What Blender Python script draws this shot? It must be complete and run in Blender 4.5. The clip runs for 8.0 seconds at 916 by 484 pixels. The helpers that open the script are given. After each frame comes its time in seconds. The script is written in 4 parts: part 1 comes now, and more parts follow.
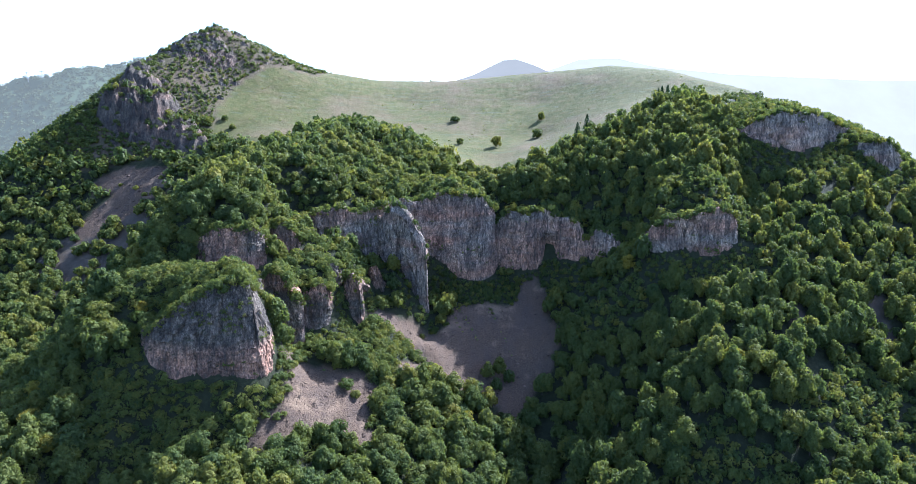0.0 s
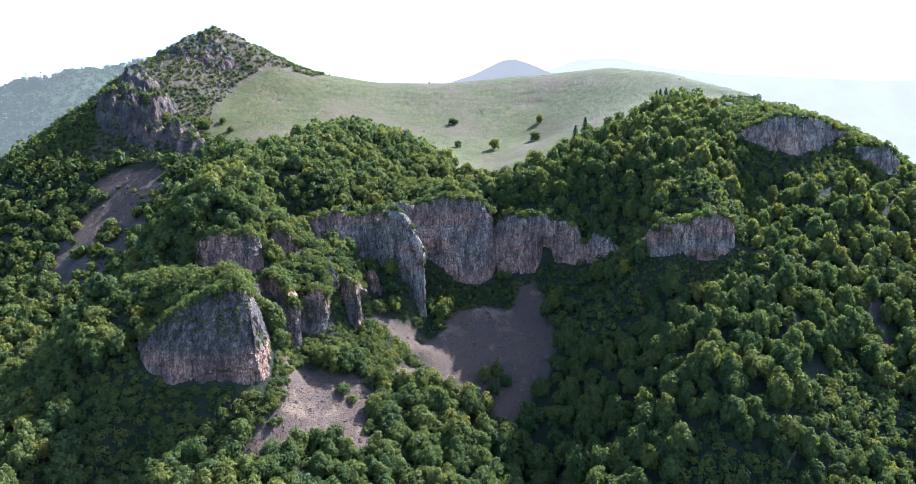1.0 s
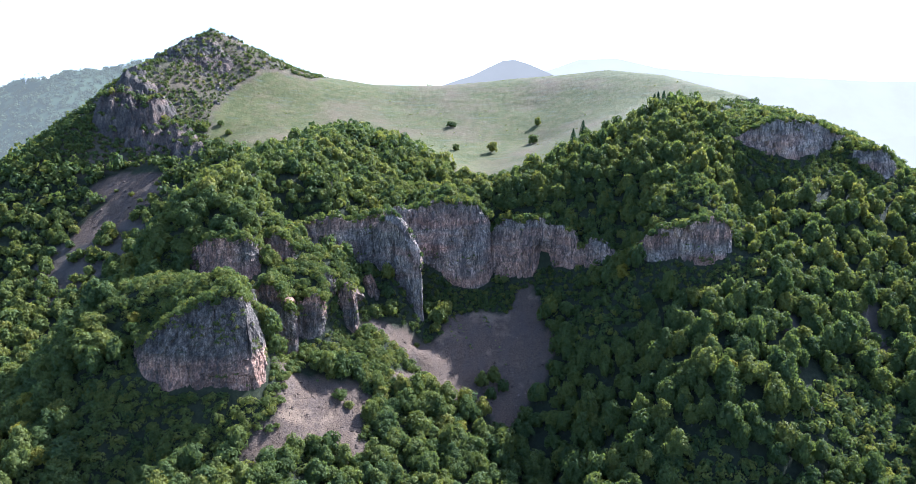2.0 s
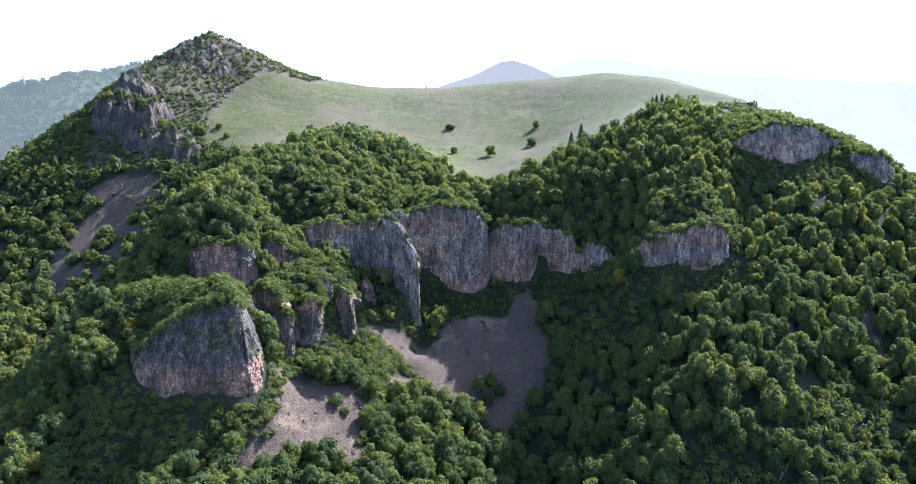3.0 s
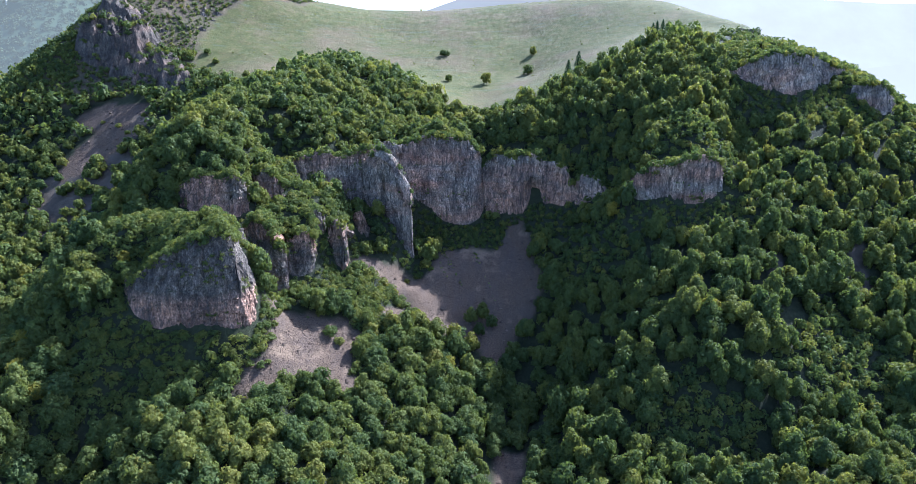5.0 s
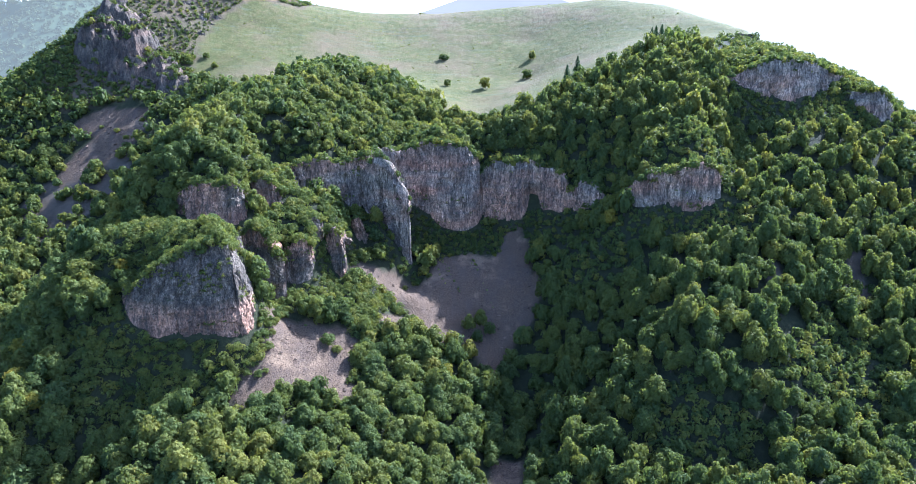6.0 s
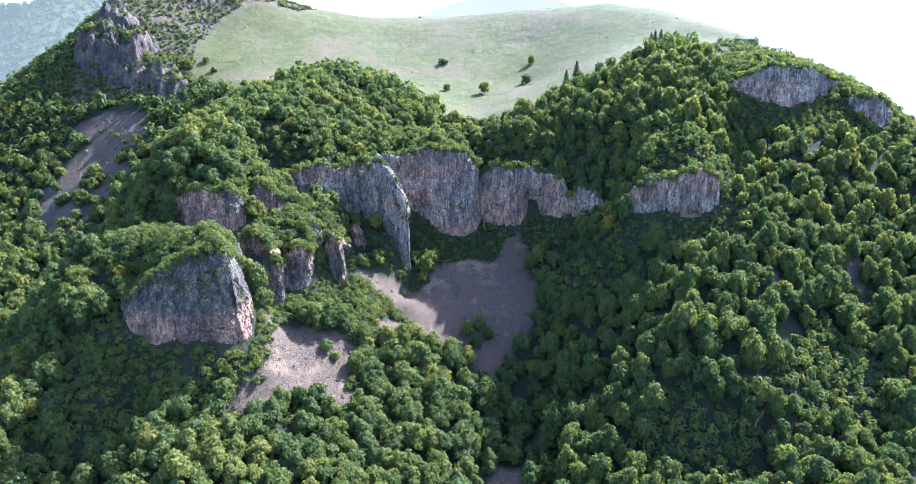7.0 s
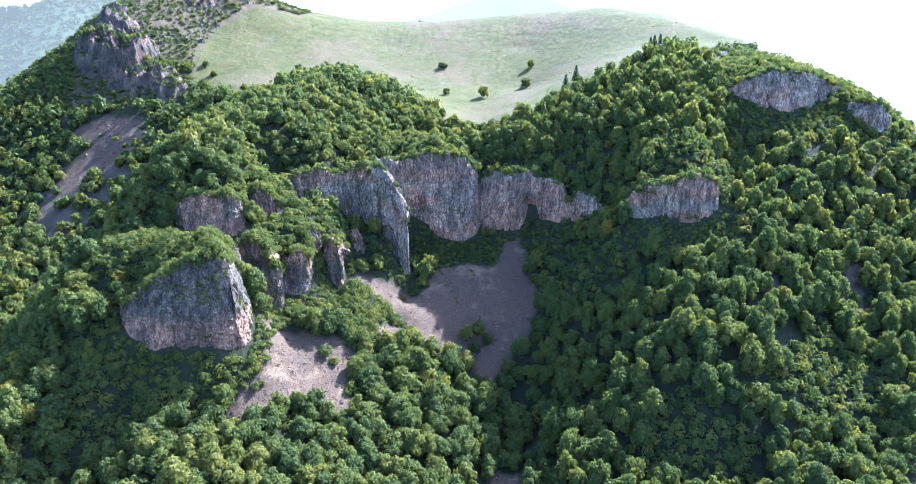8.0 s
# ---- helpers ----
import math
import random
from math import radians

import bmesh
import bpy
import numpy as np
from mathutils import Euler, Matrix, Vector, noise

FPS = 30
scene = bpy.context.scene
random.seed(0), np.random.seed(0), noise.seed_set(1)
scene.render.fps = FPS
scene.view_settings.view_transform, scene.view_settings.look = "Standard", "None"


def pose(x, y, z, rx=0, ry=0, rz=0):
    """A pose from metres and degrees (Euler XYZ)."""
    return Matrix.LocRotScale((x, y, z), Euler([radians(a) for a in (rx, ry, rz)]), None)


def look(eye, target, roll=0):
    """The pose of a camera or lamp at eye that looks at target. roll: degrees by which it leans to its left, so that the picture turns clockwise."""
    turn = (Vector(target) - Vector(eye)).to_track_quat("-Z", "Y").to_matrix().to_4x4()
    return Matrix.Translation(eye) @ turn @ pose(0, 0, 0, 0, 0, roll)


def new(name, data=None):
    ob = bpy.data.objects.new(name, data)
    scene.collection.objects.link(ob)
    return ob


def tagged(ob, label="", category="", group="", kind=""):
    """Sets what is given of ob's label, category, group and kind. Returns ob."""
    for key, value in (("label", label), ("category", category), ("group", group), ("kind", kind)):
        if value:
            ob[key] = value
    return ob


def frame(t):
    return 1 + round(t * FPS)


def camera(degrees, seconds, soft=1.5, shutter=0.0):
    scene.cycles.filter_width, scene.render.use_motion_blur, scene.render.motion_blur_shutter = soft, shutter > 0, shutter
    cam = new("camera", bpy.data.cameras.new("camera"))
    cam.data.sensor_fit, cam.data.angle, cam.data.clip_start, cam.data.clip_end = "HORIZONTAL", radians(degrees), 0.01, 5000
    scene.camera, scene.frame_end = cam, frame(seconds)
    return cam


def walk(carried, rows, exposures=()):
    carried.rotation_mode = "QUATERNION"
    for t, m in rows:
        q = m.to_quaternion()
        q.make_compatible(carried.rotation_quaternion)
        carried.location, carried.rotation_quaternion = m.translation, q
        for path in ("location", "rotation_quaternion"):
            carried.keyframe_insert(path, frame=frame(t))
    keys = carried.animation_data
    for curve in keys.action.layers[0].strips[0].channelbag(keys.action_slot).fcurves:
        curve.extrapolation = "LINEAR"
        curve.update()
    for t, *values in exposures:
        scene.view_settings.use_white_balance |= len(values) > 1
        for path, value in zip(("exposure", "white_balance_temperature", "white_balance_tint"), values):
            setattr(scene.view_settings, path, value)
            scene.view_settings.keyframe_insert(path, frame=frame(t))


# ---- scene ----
from mathutils.bvhtree import BVHTree

cam = camera(68.88, 8.0, soft=0.6)
# a drone that rises slowly, drifts to the right and once tips its camera down
PATH = [
    (0.0, pose(0.00, 0.00, 0.00, 80.00, 0.00, 0.00)),
    (0.5, pose(0.43, 0.12, 0.88, 79.98, 0.00, -0.01)),
    (1.0, pose(0.93, 0.31, 1.70, 79.97, -0.02, -0.02)),
    (1.5, pose(1.42, 0.49, 2.56, 79.97, -0.03, -0.04)),
    (3.0, pose(2.83, 1.04, 5.16, 79.99, -0.06, -0.07)),
    (3.5, pose(3.35, 1.20, 5.74, 80.05, -0.09, -0.09)),
    (3.9, pose(3.77, 1.24, 5.96, 79.98, -0.15, -0.10)),
    (4.0, pose(3.88, 1.25, 6.02, 79.34, -0.17, -0.10)),
    (4.1, pose(3.98, 1.27, 6.09, 78.60, -0.19, -0.11)),
    (4.2, pose(4.09, 1.29, 6.16, 77.40, -0.21, -0.13)),
    (4.3, pose(4.19, 1.32, 6.24, 76.30, -0.23, -0.15)),
    (4.4, pose(4.30, 1.35, 6.33, 75.00, -0.25, -0.18)),
    (4.5, pose(4.40, 1.40, 6.43, 73.96, -0.26, -0.20)),
    (4.7, pose(4.60, 1.53, 6.85, 73.63, -0.28, -0.20)),
    (6.0, pose(5.58, 2.56, 10.39, 73.59, -0.36, -0.18)),
    (6.5, pose(5.82, 2.76, 11.22, 73.66, -0.39, -0.17)),
    (7.0, pose(6.07, 2.91, 11.93, 73.74, -0.41, -0.16)),
    (7.5, pose(6.25, 3.05, 12.52, 73.83, -0.44, -0.15)),
    (8.0, pose(6.36, 3.20, 13.00, 73.91, -0.46, -0.15)),
]
walk(cam, PATH, [(0.0, 1.96, 4950, 17), (3.8, 2.0, 4950, 17), (4.5, 1.82, 4880, 17), (6.0, 2.28, 4820, 17), (8.0, 2.68, 4780, 17)])

# ---- sky and sun ----
SUN_TURN, SUN_RISE = radians(45), radians(41)
world = bpy.data.worlds.new("world")
scene.world = world
world.use_nodes = True
nodes, links = world.node_tree.nodes, world.node_tree.links
sky = nodes.new("ShaderNodeTexSky")
sky.sky_type, sky.sun_disc = "NISHITA", False
sky.sun_elevation, sky.sun_rotation = SUN_RISE, SUN_TURN
sky.air_density, sky.dust_density, sky.ozone_density = 1.0, 2.0, 1.0
nodes["Background"].inputs["Strength"].default_value = 0.115
links.new(sky.outputs["Color"], nodes["Background"].inputs["Color"])
lamp = bpy.data.lights.new("sun", "SUN")
lamp.energy, lamp.angle, lamp.color = 5.0, radians(0.6), (1.0, 0.94, 0.84)
sun = new("sun", lamp)
to_sun = Vector((math.sin(SUN_TURN) * math.cos(SUN_RISE), math.cos(SUN_TURN) * math.cos(SUN_RISE), math.sin(SUN_RISE)))
sun.matrix_world = look(to_sun * 900, (0, 0, 0))


# ---- materials ----
class Mat:
    """A node material with short ways to noise, ramps and mixes."""

    def __init__(self, name):
        self.m = bpy.data.materials.new(name)
        self.m.use_nodes = True
        self.t = self.m.node_tree
        self.bsdf = self.t.nodes["Principled BSDF"]
        self.out = self.t.nodes["Material Output"]
        self.place = self.t.nodes.new("ShaderNodeNewGeometry").outputs["Position"]

    def node(self, kind, **values):
        n = self.t.nodes.new(kind)
        for key, value in values.items():
            n.inputs[key].default_value = value
        return n

    def link(self, a, b):
        self.t.links.new(a, b)

    def stretch(self, scale):
        n = self.t.nodes.new("ShaderNodeVectorMath")
        n.operation = "MULTIPLY"
        n.inputs[1].default_value = scale
        self.link(self.place, n.inputs[0])
        return n.outputs[0]

    def noise(self, size, detail=6, rough=0.62, vector=None):
        n = self.node("ShaderNodeTexNoise", Scale=1 / size, Detail=detail, Roughness=rough)
        self.link(vector or self.place, n.inputs["Vector"])
        return n.outputs["Fac"]

    def cells(self, size, vector, feature):
        """Broken pieces: a random tone for each (F1), or the distance to the joints between them; the joints wander."""
        wander = self.t.nodes.new("ShaderNodeVectorMath")
        wander.operation = "MULTIPLY_ADD"
        n = self.node("ShaderNodeTexNoise", Scale=0.7 / size, Detail=4)
        self.link(vector, n.inputs["Vector"])
        self.link(n.outputs["Color"], wander.inputs[0])
        wander.inputs[1].default_value = (size * 0.9,) * 3
        self.link(vector, wander.inputs[2])
        v = self.node("ShaderNodeTexVoronoi", Scale=1 / size)
        v.feature = feature
        self.link(wander.outputs[0], v.inputs["Vector"])
        if feature == "F1":
            tone = self.t.nodes.new("ShaderNodeSeparateColor")
            self.link(v.outputs["Color"], tone.inputs[0])
            return tone.outputs[0]
        return v.outputs["Distance"]

    def ramp(self, fac, stops):
        n = self.t.nodes.new("ShaderNodeValToRGB")
        e = n.color_ramp.elements
        while len(e) < len(stops):
            e.new(0.5)
        for el, (p, c) in zip(e, stops):
            el.position, el.color = p, (*c, 1) if len(c) == 3 else c
        self.link(fac, n.inputs["Fac"])
        return n.outputs["Color"]

    def mix(self, fac, a, b, blend="MIX"):
        n = self.t.nodes.new("ShaderNodeMix")
        n.data_type, n.blend_type = "RGBA", blend
        for socket, v in ((n.inputs["Factor"], fac), (n.inputs[6], a), (n.inputs[7], b)):
            if hasattr(v, "is_linked"):
                self.link(v, socket)
            else:
                socket.default_value = v if isinstance(v, (int, float)) else (*v, 1)
        return n.outputs[2]

    def math(self, op, a, b=0.0, clamp=False):
        n = self.t.nodes.new("ShaderNodeMath")
        n.operation, n.use_clamp = op, clamp
        for socket, v in zip(n.inputs, (a, b)):
            if hasattr(v, "is_linked"):
                self.link(v, socket)
            else:
                socket.default_value = v
        return n.outputs[0]

    def attribute(self, name):
        n = self.t.nodes.new("ShaderNodeAttribute")
        n.attribute_name = name
        return n

    def bump(self, height, distance, strength=1.0):
        n = self.node("ShaderNodeBump", Strength=strength, Distance=distance)
        self.link(height, n.inputs["Height"])
        self.link(n.outputs["Normal"], self.bsdf.inputs["Normal"])

    def finish(self, colour, roughness, specular=0.3):
        if hasattr(colour, "is_linked"):
            self.link(colour, self.bsdf.inputs["Base Color"])
        else:
            self.bsdf.inputs["Base Color"].default_value = (*colour, 1)
        self.bsdf.inputs["Roughness"].default_value = roughness
        self.bsdf.inputs["Specular IOR Level"].default_value = specular
        return self.m


def leaf_material(name, stops, rough=0.65, through_leaf=0.45):
    k = Mat(name)
    info = k.t.nodes.new("ShaderNodeObjectInfo").outputs["Random"]
    tree = k.math("FRACT", k.math("ADD", k.attribute("tint").outputs["Fac"], info))
    island = k.t.nodes.new("ShaderNodeNewGeometry").outputs["Random Per Island"]
    tone = k.math("ADD", k.math("MULTIPLY", tree, 0.78), k.math("MULTIPLY", island, 0.22))
    colour = k.ramp(tone, stops)
    shade = k.ramp(k.noise(0.35, 2), [(0.3, (0.72, 0.72, 0.72)), (0.75, (1.2, 1.2, 1.15))])
    colour = k.mix(1.0, colour, shade, "MULTIPLY")
    k.finish(colour, rough, 0.09)
    back = k.t.nodes.new("ShaderNodeBsdfTranslucent")
    k.link(k.mix(1.0, colour, (1.45, 1.42, 0.75), "MULTIPLY"), back.inputs["Color"])
    both = k.t.nodes.new("ShaderNodeMixShader")
    both.inputs[0].default_value = through_leaf
    k.link(k.bsdf.outputs[0], both.inputs[1])
    k.link(back.outputs[0], both.inputs[2])
    k.link(both.outputs[0], k.out.inputs["Surface"])
    return k.m


LEAF = leaf_material("broad_leaves", [(0.0, (0.058, 0.086, 0.034)), (0.35, (0.09, 0.118, 0.037)), (0.62, (0.124, 0.142, 0.039)),
                                      (0.85, (0.16, 0.166, 0.041)), (0.97, (0.19, 0.178, 0.042))])
YELLOW_LEAF = leaf_material("yellowing_leaves", [(0.0, (0.18, 0.18, 0.035)), (1.0, (0.27, 0.225, 0.04))])
DARK_LEAF = leaf_material("dark_needles", [(0.0, (0.02, 0.045, 0.022)), (1.0, (0.035, 0.065, 0.028))])


def bark_material():
    k = Mat("bark")
    grain = k.noise(0.12, 5, 0.6, k.stretch((1, 1, 0.2)))
    k.bump(grain, 0.03)
    return k.finish(k.ramp(grain, [(0.3, (0.03, 0.023, 0.018)), (0.7, (0.1, 0.085, 0.07))]), 0.9)


BARK = bark_material()


def rock_material(name="limestone", rusty=None, tone=1.0, rust_most=0.85, rust_from=0.46):
    """Grey limestone with rusty patches; rusty: the heights between which a rusty band runs."""
    k = Mat(name)
    streak = k.noise(1.1, 7, 0.68, k.stretch((1, 1, 0.35)))
    drips = k.noise(0.9, 6, 0.62, k.stretch((1, 1, 0.09)))
    bands = k.noise(10.0, 4, 0.5, k.stretch((0.3, 0.3, 1.0)))
    beds = k.noise(0.9, 6, 0.6, k.stretch((0.2, 0.2, 1.6)))
    fine = k.noise(0.45, 8, 0.75, k.stretch((1, 1, 0.6)))
    grey = k.ramp(streak, [(0.3, tuple(tone * c for c in (0.115, 0.096, 0.078))), (0.5, tuple(tone * c for c in (0.19, 0.158, 0.125))), (0.7, tuple(tone * c for c in (0.31, 0.262, 0.204)))])
    rust = k.ramp(streak, [(0.3, (0.17, 0.09, 0.058)), (0.7, (0.46, 0.27, 0.18))])
    rusted = k.ramp(bands, [(rust_from, (0, 0, 0)), (rust_from + 0.16, (rust_most, rust_most, rust_most))])
    if rusty:
        axis = k.t.nodes.new("ShaderNodeSeparateXYZ")
        k.link(k.place, axis.inputs[0])
        high = k.math("ADD", axis.outputs[2], k.math("MULTIPLY", bands, 9.0))
        rusted = k.ramp(k.math("DIVIDE", k.math("SUBTRACT", high, rusty[0]), rusty[1] - rusty[0]), [(0.0, (0.9, 0.9, 0.9)), (0.72, (0.85, 0.85, 0.85)), (1.0, (0, 0, 0))])
    if rusty:
        rusted = k.math("MULTIPLY", rusted, k.ramp(k.noise(4.0, 6, 0.65), [(0.3, (0.35, 0.35, 0.35)), (0.6, (1, 1, 1))]))
    colour = k.mix(rusted, grey, rust)
    pale = k.noise(6.0, 4, 0.55, k.stretch((1, 1, 0.45)))
    colour = k.mix(1.0, colour, k.ramp(pale, [(0.36, (0.62, 0.62, 0.64)), (0.5, (1.0, 1.0, 1.0)), (0.64, (1.5, 1.46, 1.4))]), "MULTIPLY")
    colour = k.mix(k.ramp(drips, [(0.5, (0, 0, 0)), (0.63, (0.75, 0.75, 0.75))]), colour, (0.066, 0.057, 0.049))
    colour = k.mix(k.ramp(beds, [(0.58, (0, 0, 0)), (0.68, (0.4, 0.4, 0.4))]), colour, (0.1, 0.09, 0.076))
    colour = k.mix(1.0, colour, k.ramp(fine, [(0.34, (0.32, 0.32, 0.33)), (0.5, (0.9, 0.9, 0.9)), (0.64, (1.75, 1.72, 1.66))]), "MULTIPLY")
    facets = k.cells(1.5, k.stretch((1, 1, 0.45)), "F1")
    colour = k.mix(1.0, colour, k.ramp(facets, [(0.1, (0.84, 0.84, 0.85)), (0.6, (1.0, 1.0, 1.0)), (0.95, (1.22, 1.2, 1.17))]), "MULTIPLY")
    cracks = k.ramp(k.cells(2.6, k.stretch((1, 1, 0.22)), "DISTANCE_TO_EDGE"), [(0.01, (0.6, 0.6, 0.6)), (0.06, (0, 0, 0))])
    colour = k.mix(k.math("MULTIPLY", cracks, k.ramp(k.noise(3.0, 3), [(0.46, (0, 0, 0)), (0.62, (1, 1, 1))])), colour, (0.04, 0.036, 0.032))
    moss = k.noise(2.4, 5, 0.7)
    up = k.t.nodes.new("ShaderNodeSeparateXYZ")
    k.link(k.t.nodes.new("ShaderNodeNewGeometry").outputs["True Normal"], up.inputs[0])
    green = k.math("MULTIPLY", k.ramp(up.outputs[2], [(0.45, (0, 0, 0)), (0.75, (1, 1, 1))]), k.ramp(moss, [(0.45, (0, 0, 0)), (0.6, (0.9, 0.9, 0.9))]))
    colour = k.mix(green, colour, (0.04, 0.046, 0.022))
    k.bump(k.math("ADD", k.math("ADD", k.math("MULTIPLY", drips, -1.0), k.math("MULTIPLY", fine, 0.5)), k.math("ADD", k.math("MULTIPLY", streak, 0.5), k.math("MULTIPLY", cracks, -0.4))), 0.7)
    return k.finish(colour, 0.92, 0.2)


ROCK = rock_material(tone=1.25)
WARM_ROCK = rock_material("rusty_limestone", tone=0.62, rust_from=0.42)
PEAK_ROCK = rock_material("grey_peak_rock", tone=0.4, rust_most=0.25)
PALE_ROCK = rock_material("pale_slab_rock", tone=0.8, rust_most=0.15)
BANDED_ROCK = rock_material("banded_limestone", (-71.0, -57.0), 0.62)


def ground_material():
    """Forest floor, meadow, scree and bare soil; the cover attribute tells which lies where."""
    k = Mat("ground")
    cover = k.attribute("cover")
    split = k.t.nodes.new("ShaderNodeSeparateColor")
    k.link(cover.outputs["Color"], split.inputs[0])
    fine, mid, wide = k.noise(0.5, 8, 0.7), k.noise(6.0, 6), k.noise(45.0, 5)
    floor_ = k.ramp(k.noise(1.5, 7, 0.7), [(0.3, (0.018, 0.02, 0.011)), (0.55, (0.03, 0.034, 0.016)), (0.75, (0.05, 0.052, 0.024))])
    grass = k.ramp(mid, [(0.25, (0.056, 0.063, 0.018)), (0.5, (0.078, 0.079, 0.024)), (0.75, (0.106, 0.09, 0.034))])
    grass = k.mix(k.ramp(wide, [(0.48, (0, 0, 0)), (0.66, (0.8, 0.8, 0.8))]), grass, (0.118, 0.088, 0.05))
    grass = k.mix(1.0, grass, k.ramp(k.noise(1.2, 6, 0.7), [(0.3, (0.75, 0.75, 0.75)), (0.7, (1.2, 1.2, 1.2))]), "MULTIPLY")
    steps = k.noise(2.6, 5, 0.65, k.stretch((0.08, 0.7, 1.0)))
    grass = k.mix(k.ramp(steps, [(0.56, (0, 0, 0)), (0.68, (0.7, 0.7, 0.7))]), grass, (0.085, 0.095, 0.05))
    run = k.noise(5.0, 6, 0.6, k.stretch((1.0, 0.45, 0.3)))
    stone = k.ramp(fine, [(0.28, (0.034, 0.025, 0.018)), (0.5, (0.09, 0.062, 0.04)), (0.72, (0.172, 0.122, 0.082))])
    stone = k.mix(k.ramp(run, [(0.42, (0, 0, 0)), (0.65, (0.6, 0.6, 0.6))]), stone, (0.08, 0.062, 0.05))
    stone = k.mix(k.ramp(k.noise(9.0, 5, 0.6), [(0.55, (0, 0, 0)), (0.66, (0.75, 0.75, 0.75))]), stone, (0.19, 0.135, 0.085))
    soil = k.ramp(mid, [(0.3, (0.05, 0.042, 0.03)), (0.7, (0.115, 0.09, 0.066))])
    colour = k.mix(split.outputs[1], floor_, grass)
    colour = k.mix(split.outputs[2], colour, soil)
    colour = k.mix(split.outputs[0], colour, stone)
    k.bump(k.math("ADD", fine, k.math("MULTIPLY", mid, 2.0)), 0.35)
    return k.finish(colour, 0.95, 0.15)


GROUND = ground_material()


def haze_glow_material(name, colour, strength):
    """Land so far off that only lit air is seen of it: haze painted as emission."""
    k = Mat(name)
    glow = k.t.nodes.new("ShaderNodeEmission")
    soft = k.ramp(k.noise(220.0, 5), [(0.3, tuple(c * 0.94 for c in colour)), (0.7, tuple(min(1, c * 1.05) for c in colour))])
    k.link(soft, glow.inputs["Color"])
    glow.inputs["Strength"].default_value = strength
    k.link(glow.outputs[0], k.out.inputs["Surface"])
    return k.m


